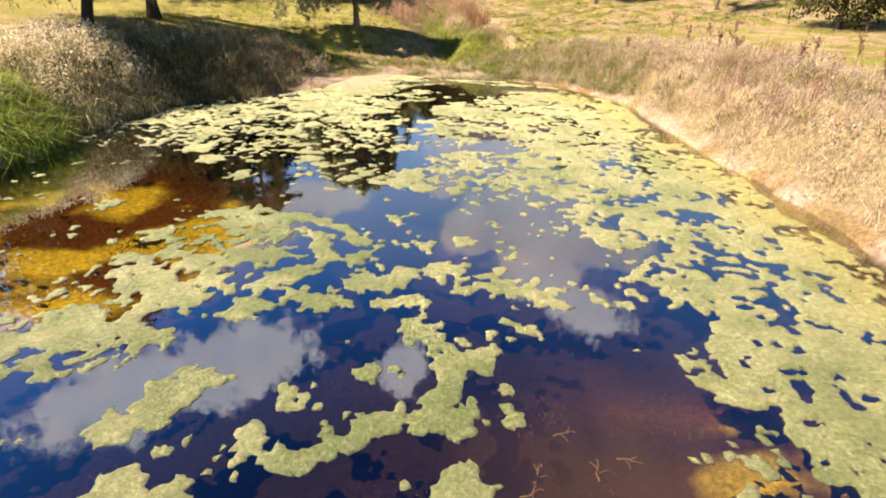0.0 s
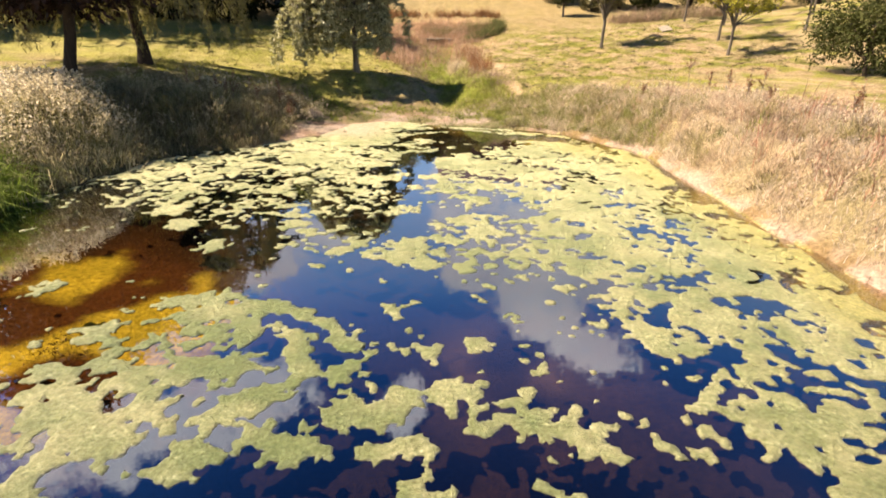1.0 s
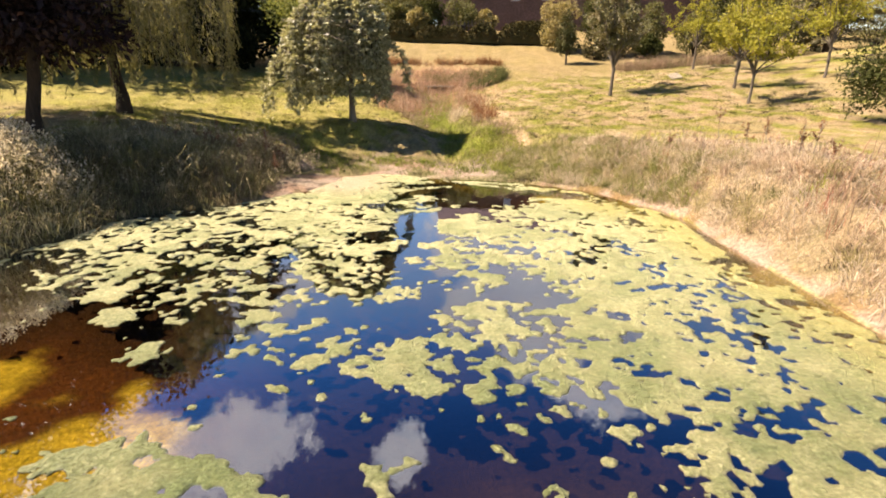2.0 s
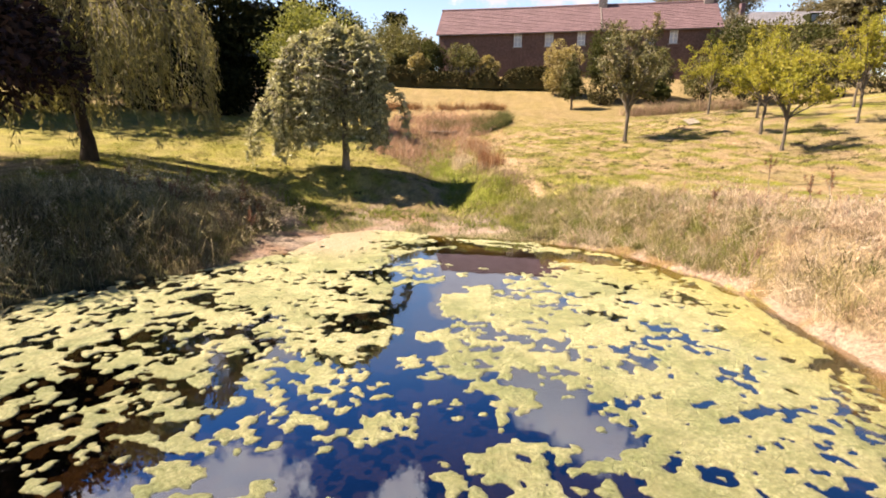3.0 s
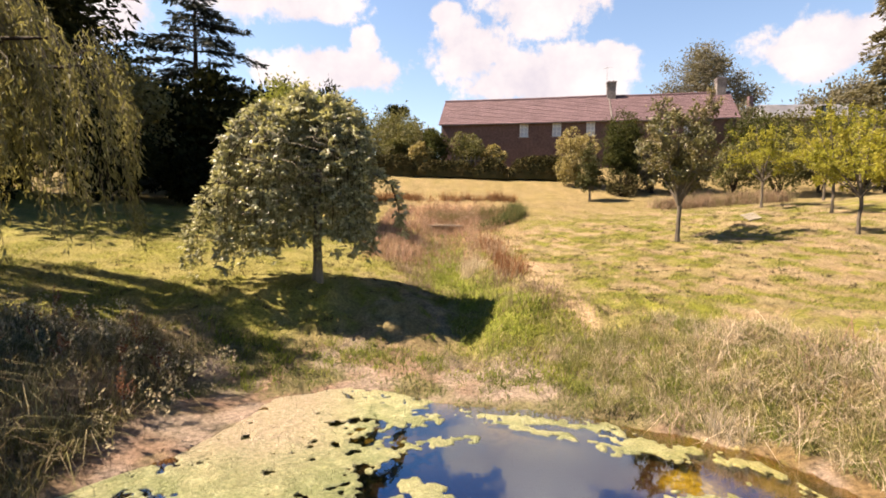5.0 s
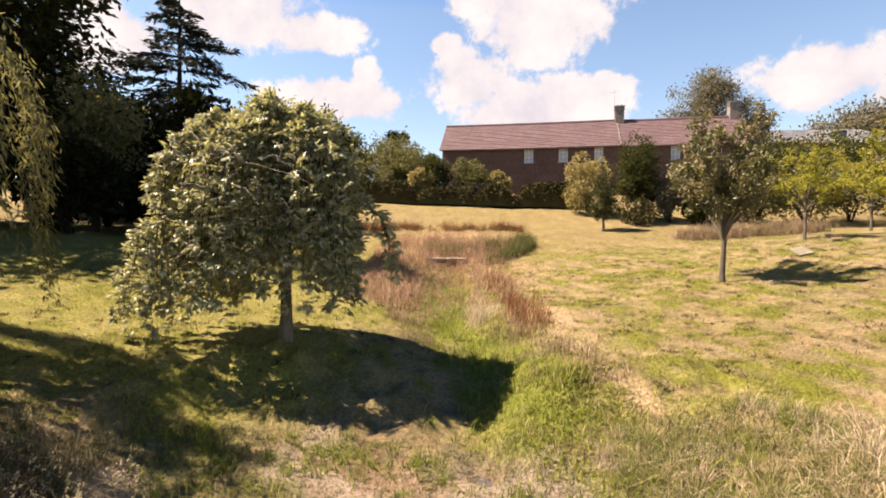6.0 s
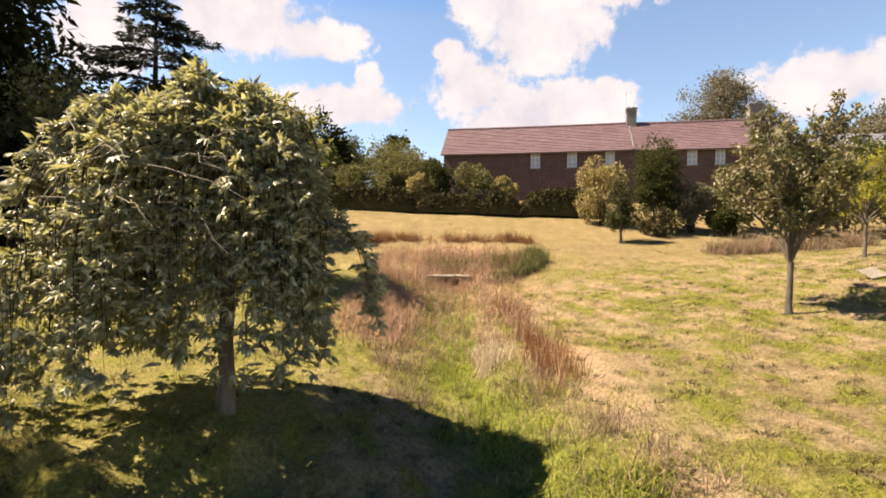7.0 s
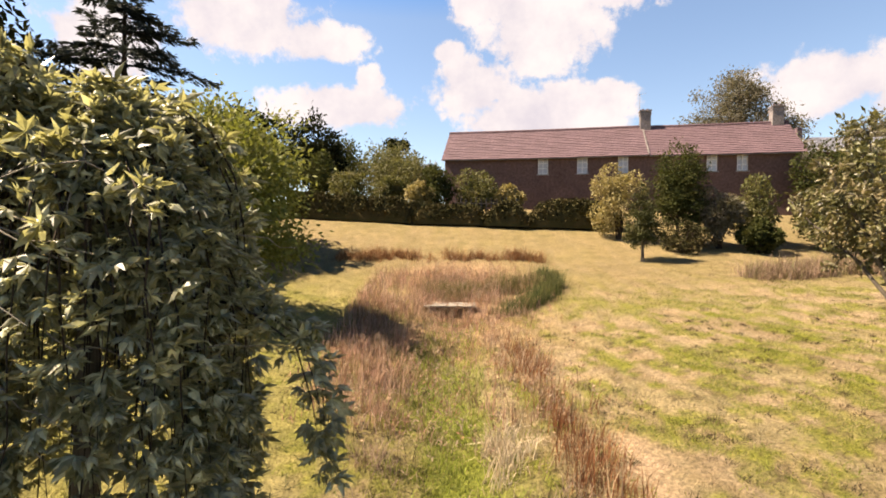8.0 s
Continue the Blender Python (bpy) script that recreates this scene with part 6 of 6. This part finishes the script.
tall("olive_rushes", "olive and brown rushes beyond the slab bridge", 1500, 14, -1.6, 3.2, 40.0, 43.0, lambda a, b: np.exp(-((b - 41.0 - 0.12 * a) / 0.55) ** 2) * (0.3 + vnoise(a, b, 0.8, 84, 2)), 0.45, 0.9, [(0.15, 0.13, 0.05), (0.20, 0.15, 0.07), (0.11, 0.105, 0.036), (0.28, 0.20, 0.11)], 0.018, 0.45)
tall("pale_straw", "bleached straw clump in the stream grass", 60, 30, -0.1, 0.8, 27.4, 29.0, lambda a, b: np.exp(-((a - 0.35) / 0.25) ** 2 - ((b - 28.2) / 0.5) ** 2), 0.4, 0.75, [(0.50, 0.42, 0.29), (0.44, 0.36, 0.24)], 0.015, 0.6, 0.1)
tall("green_tussocks", "bright green tussocks on the pond's rim", 1500, 24, -6.0, 6.0, 18.2, 22.5, lambda a, b: (shore_d(a, b) > 0.3) * sum(np.exp(-((a - p) / r) ** 2 - ((b - q) / r) ** 2) for p, q, r in ((0.6, 20.0, 0.45), (1.5, 19.9, 0.4), (3.4, 18.95, 0.4), (4.4, 19.6, 0.5), (2.4, 20.4, 0.6), (-3.6, 20.4, 0.45), (-2.4, 21.2, 0.6), (-4.6, 21.3, 0.6), (-1.0, 20.9, 0.4))), 0.14, 0.32, [(0.17, 0.20, 0.03), (0.21, 0.22, 0.05), (0.13, 0.15, 0.03)], 0.014, 1.2, 0.08)
BANK_GREEN = ((3.65, 18.44, 0.28), (4.13, 19.48, 0.3), (4.36, 18.84, 0.3), (2.9, 20.3, 0.4), (5.6, 15.2, 0.3), (6.4, 12.5, 0.3))
# dark olive weeds, and near-black clumps painting shaded hollows in the bank
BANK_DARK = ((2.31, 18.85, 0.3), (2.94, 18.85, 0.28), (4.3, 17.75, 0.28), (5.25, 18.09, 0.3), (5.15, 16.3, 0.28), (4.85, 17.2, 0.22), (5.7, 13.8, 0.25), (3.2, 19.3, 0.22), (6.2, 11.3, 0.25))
tall("bank_weeds", "fresh green weeds among the dry grass of the bank", 700, 26, 2.0, 7.5, 11, 21.5, lambda a, b: (shore_d(a, b) > 0.1) * sum(np.exp(-((a - p) / r) ** 2 - ((b - q) / r) ** 2) for p, q, r in BANK_GREEN), 0.2, 0.42, [(0.20, 0.22, 0.035), (0.25, 0.26, 0.05), (0.13, 0.15, 0.03)], 0.02, 1.3, 0.1)
tall("bank_weeds", "dark olive weeds and shade-coloured clumps along the bank's lip", 800, 26, 1.8, 7.5, 10, 21, lambda a, b: (shore_d(a, b) > 0.08) * sum(np.exp(-((a - p) / r) ** 2 - ((b - q) / r) ** 2) for p, q, r in BANK_DARK), 0.16, 0.4, [(0.07, 0.065, 0.025), (0.11, 0.085, 0.04), (0.045, 0.04, 0.018), (0.30, 0.25, 0.16)], 0.018, 1.5, 0.1)
tall("brown_grass", "band of brown dead grass below the shrubs", 2600, 13, 11.8, 19.5, 39.0, 43.0, lambda a, b: np.exp(-((b - 41.0 - 0.1 * (a - 13)) / 0.6) ** 2) * step(0.44, 0.6, vnoise(a, b * 0.5, 1.3, 76, 2)), 0.35, 1.1, [(0.30, 0.205, 0.14), (0.34, 0.25, 0.17), (0.19, 0.13, 0.08), (0.22, 0.20, 0.09)], 0.02, 0.9, 0.2)


# pale heads are thinned at 14.2 to 18.6 so the shaded stretch stays dark
seed_heads("seed_heads", "pale fluffy seed heads on the shaded bank", 2400, -11.5, -4.2, 8, 20.0, lambda a, b: ((shore_d(a, b) > 0.3) & (shore_d(a, b) < 2.6)) * (0.3 + vnoise(a, b, 1.2, 85, 2)) * np.where((b > 14.2) & (b < 18.6), 0.15, 1.0),
           0.3, 0.75, [(0.50, 0.43, 0.28), (0.44, 0.38, 0.23), (0.32, 0.28, 0.16), (0.46, 0.375, 0.255)], 0.05)
seed_heads("seed_heads", "pale pinkish seed heads on the sunny bank", 1500, 4.6, 10.5, -1, 19, lambda a, b: ((shore_d(a, b) > 0.5) & (shore_d(a, b) < 3.7)) * vnoise(a, b, 1.0, 86, 2) * 1.2,
           0.12, 0.4, [(0.373, 0.300, 0.219), (0.340, 0.251, 0.178), (0.308, 0.194, 0.138), (0.405, 0.340, 0.259)], 0.055)
seed_heads("seed_heads", "pinkish seed heads along the gully", 1300, -3.5, 4.5, 28, 45, lambda a, b: np.exp(-((a + 0.1) / 1.9) ** 2) * vnoise(a, b, 1.2, 87, 2) * 1.6,
           0.35, 0.8, [(0.312, 0.212, 0.143), (0.275, 0.156, 0.093), (0.337, 0.262, 0.175)], 0.06)
tall("field_tussocks", "coarser green and brown tufts in the mown grass", 21000, 12, -13, 16, 21.0, 40, lambda a, b: tufts(a, b) * np.clip(1.3 - (b - 21) / 24, 0.2, 1), 0.05, 0.13,
     [(0.185, 0.205, 0.03), (0.215, 0.21, 0.045), (0.15, 0.17, 0.028), (0.24, 0.20, 0.09)], 0.02, 1.2, 0.12, 1)
tall("field_clods", "small dark brown tufts and clods in the mown grass", 1500, 24, -12, 15, 20.8, 36, lambda a, b: (shore_d(a, b) > 1.2) * step(0.35, 0.6, vnoise(a, b, 3.0, 99, 2)), 0.06, 0.12, [(0.05, 0.034, 0.018), (0.075, 0.055, 0.027), (0.045, 0.045, 0.016)], 0.02, 1.3, 0.05, 1)
tall("beach_tufts", "low green tufts on the drying mud at the pond's head", 1500, 12, -5.5, 3.2, 18.4, 21.8, lambda a, b: np.maximum(step(0.44, 0.64, vnoise(a, b, 1.0, 17, 3)), 0.5 * step(19.4, 20.2, b) * (1 - step(1.0, 2.0, a))) * (shore_d(a, b) > -0.25), 0.06, 0.18, [(0.125, 0.150, 0.032), (0.175, 0.175, 0.066), (0.224, 0.187, 0.106), (0.17, 0.16, 0.09), (0.11, 0.115, 0.055)], 0.014, 1.0, 0.1)


def dock(x, y, h, lean):
    """A dock plant gone to seed: a grooved stem with rusty seed whorls and a few side shoots."""
    ob = thing("dock_plant", (x, y, ground_z(x, y) - 0.03), "rust-brown dock stalk gone to seed on the bank", "weed", "dock plants")
    top = np.array((lean, lean * 0.4, h))
    L = Limbs(5)
    L.add(curve((0, 0, 0), top, 0, 6, 0.01), np.linspace(0.010, 0.004, 6))
    pts, ends = [], [(np.zeros(3), top)]
    for k in range(4):
        t = RNG.uniform(0.35, 0.7)
        a = top * t
        b = a + np.array((RNG.normal() * 0.09, RNG.normal() * 0.09, h * RNG.uniform(0.2, 0.32)))
        L.add(curve(a, b, 0, 4), np.linspace(0.006, 0.003, 4), 4)
        ends.append((a, b))
    for a, b in ends:
        t = RNG.uniform(0.45 if a is ends[0][0] else 0.1, 1.0, (70 if a is ends[0][0] else 32, 1))
        pts.append(a * (1 - t) + b * t + RNG.normal(size=(len(t), 3)) * 0.016)
    pts = np.concatenate(pts)
    v, f = leaf_faces(pts, RNG.normal(size=pts.shape) + np.array((0, 0, 0.4)), RNG.uniform(0.02, 0.045, len(pts)), 0.6)
    child(new("stem", L.mesh("stem", M_TWIG)), ob)
    tagged(child(new("seed_spike", mesh_of("seed_spike", v, f, M_RUST)), ob), kind="stuff")


M_RUST = leaf_material("dock_seed", (0.100, 0.034, 0.019), (0.224, 0.106, 0.056), None, 0.2)
for k in range(15):
    dx, dy = 5.6 + RNG.uniform(0, 2.8), RNG.uniform(6.5, 18.0)
    if float(shore_d(np.array([dx]), np.array([dy]))[0]) > 0.7:
        dock(dx, dy, RNG.uniform(0.6, 1.15), RNG.normal() * 0.1)
for k in range(18):
    dock(-4.9 - RNG.uniform(0, 4.5), 17.5 + RNG.uniform(0, 2.8), RNG.uniform(0.5, 0.95), RNG.normal() * 0.08)


def sunken_twig(x, y, turn):
    """A bleached forked twig lying on the pond's bed."""
    z = ground_z(x, y)
    t = thing("sunken_twig", (x, y, z + 0.015), "pale forked twig sunk in the shallow water", "twig", "sunken twigs", turn=turn)
    L = Limbs(5)
    L.add(curve((-0.11, 0, 0.01), (0.097, 0.016, 0.024), 0.02, 6, 0.012), np.linspace(0.009, 0.004, 6))
    L.add(curve((0.000, 0.000, 0.016), (0.049, 0.073, 0.032), 0.01, 4, 0.008), np.linspace(0.006, 0.003, 4))
    L.add(curve((-0.04, 0.0, 0.02), (0.0, -0.08, 0.02), 0.01, 4, 0.008), np.linspace(0.005, 0.003, 4))
    child(new("stick", L.mesh("stick", M_TWIG)), t)


for tx, ty, ta in ((0.80, 2.92, 60), (0.72, 2.72, 10), (1.62, 2.52, -30), (1.55, 2.95, -20), (1.10, 3.32, 5), (1.28, 2.90, 80), (0.95, 3.7, 30)):
    sunken_twig(tx, ty, ta)


M_WEED = leaf_material("water_weed", (0.04, 0.024, 0.012), (0.10, 0.06, 0.026), None, 0.2)


def pond_weed(x, y, r):
    """A clump of brown water weed reaching up from the bed."""
    z = ground_z(x, y)
    n = 260
    p = np.stack([RNG.normal(size=n) * r * 0.5, RNG.normal(size=n) * r * 0.5, RNG.uniform(0, 0.22, n)], -1)
    v, f = leaf_faces(p, RNG.normal(size=(n, 3)) + np.array((0, 0, 0.8)), RNG.uniform(0.03, 0.08, n), 0.2)
    w = thing("pond_weed", (x, y, z), "brown feathery water weed under the surface", "water weed", "water weeds")
    child(new("fronds", mesh_of("fronds", v, f, M_WEED)), w)


for px_, py_, pr in ((-0.35, 2.55, 0.3), (0.9, 3.5, 0.25), (1.9, 3.3, 0.35), (-0.6, 2.3, 0.25), (1.4, 2.35, 0.3), (-2.6, 2.5, 0.4), (-4.6, 6.6, 0.4)):
    pond_weed(px_, py_, pr)
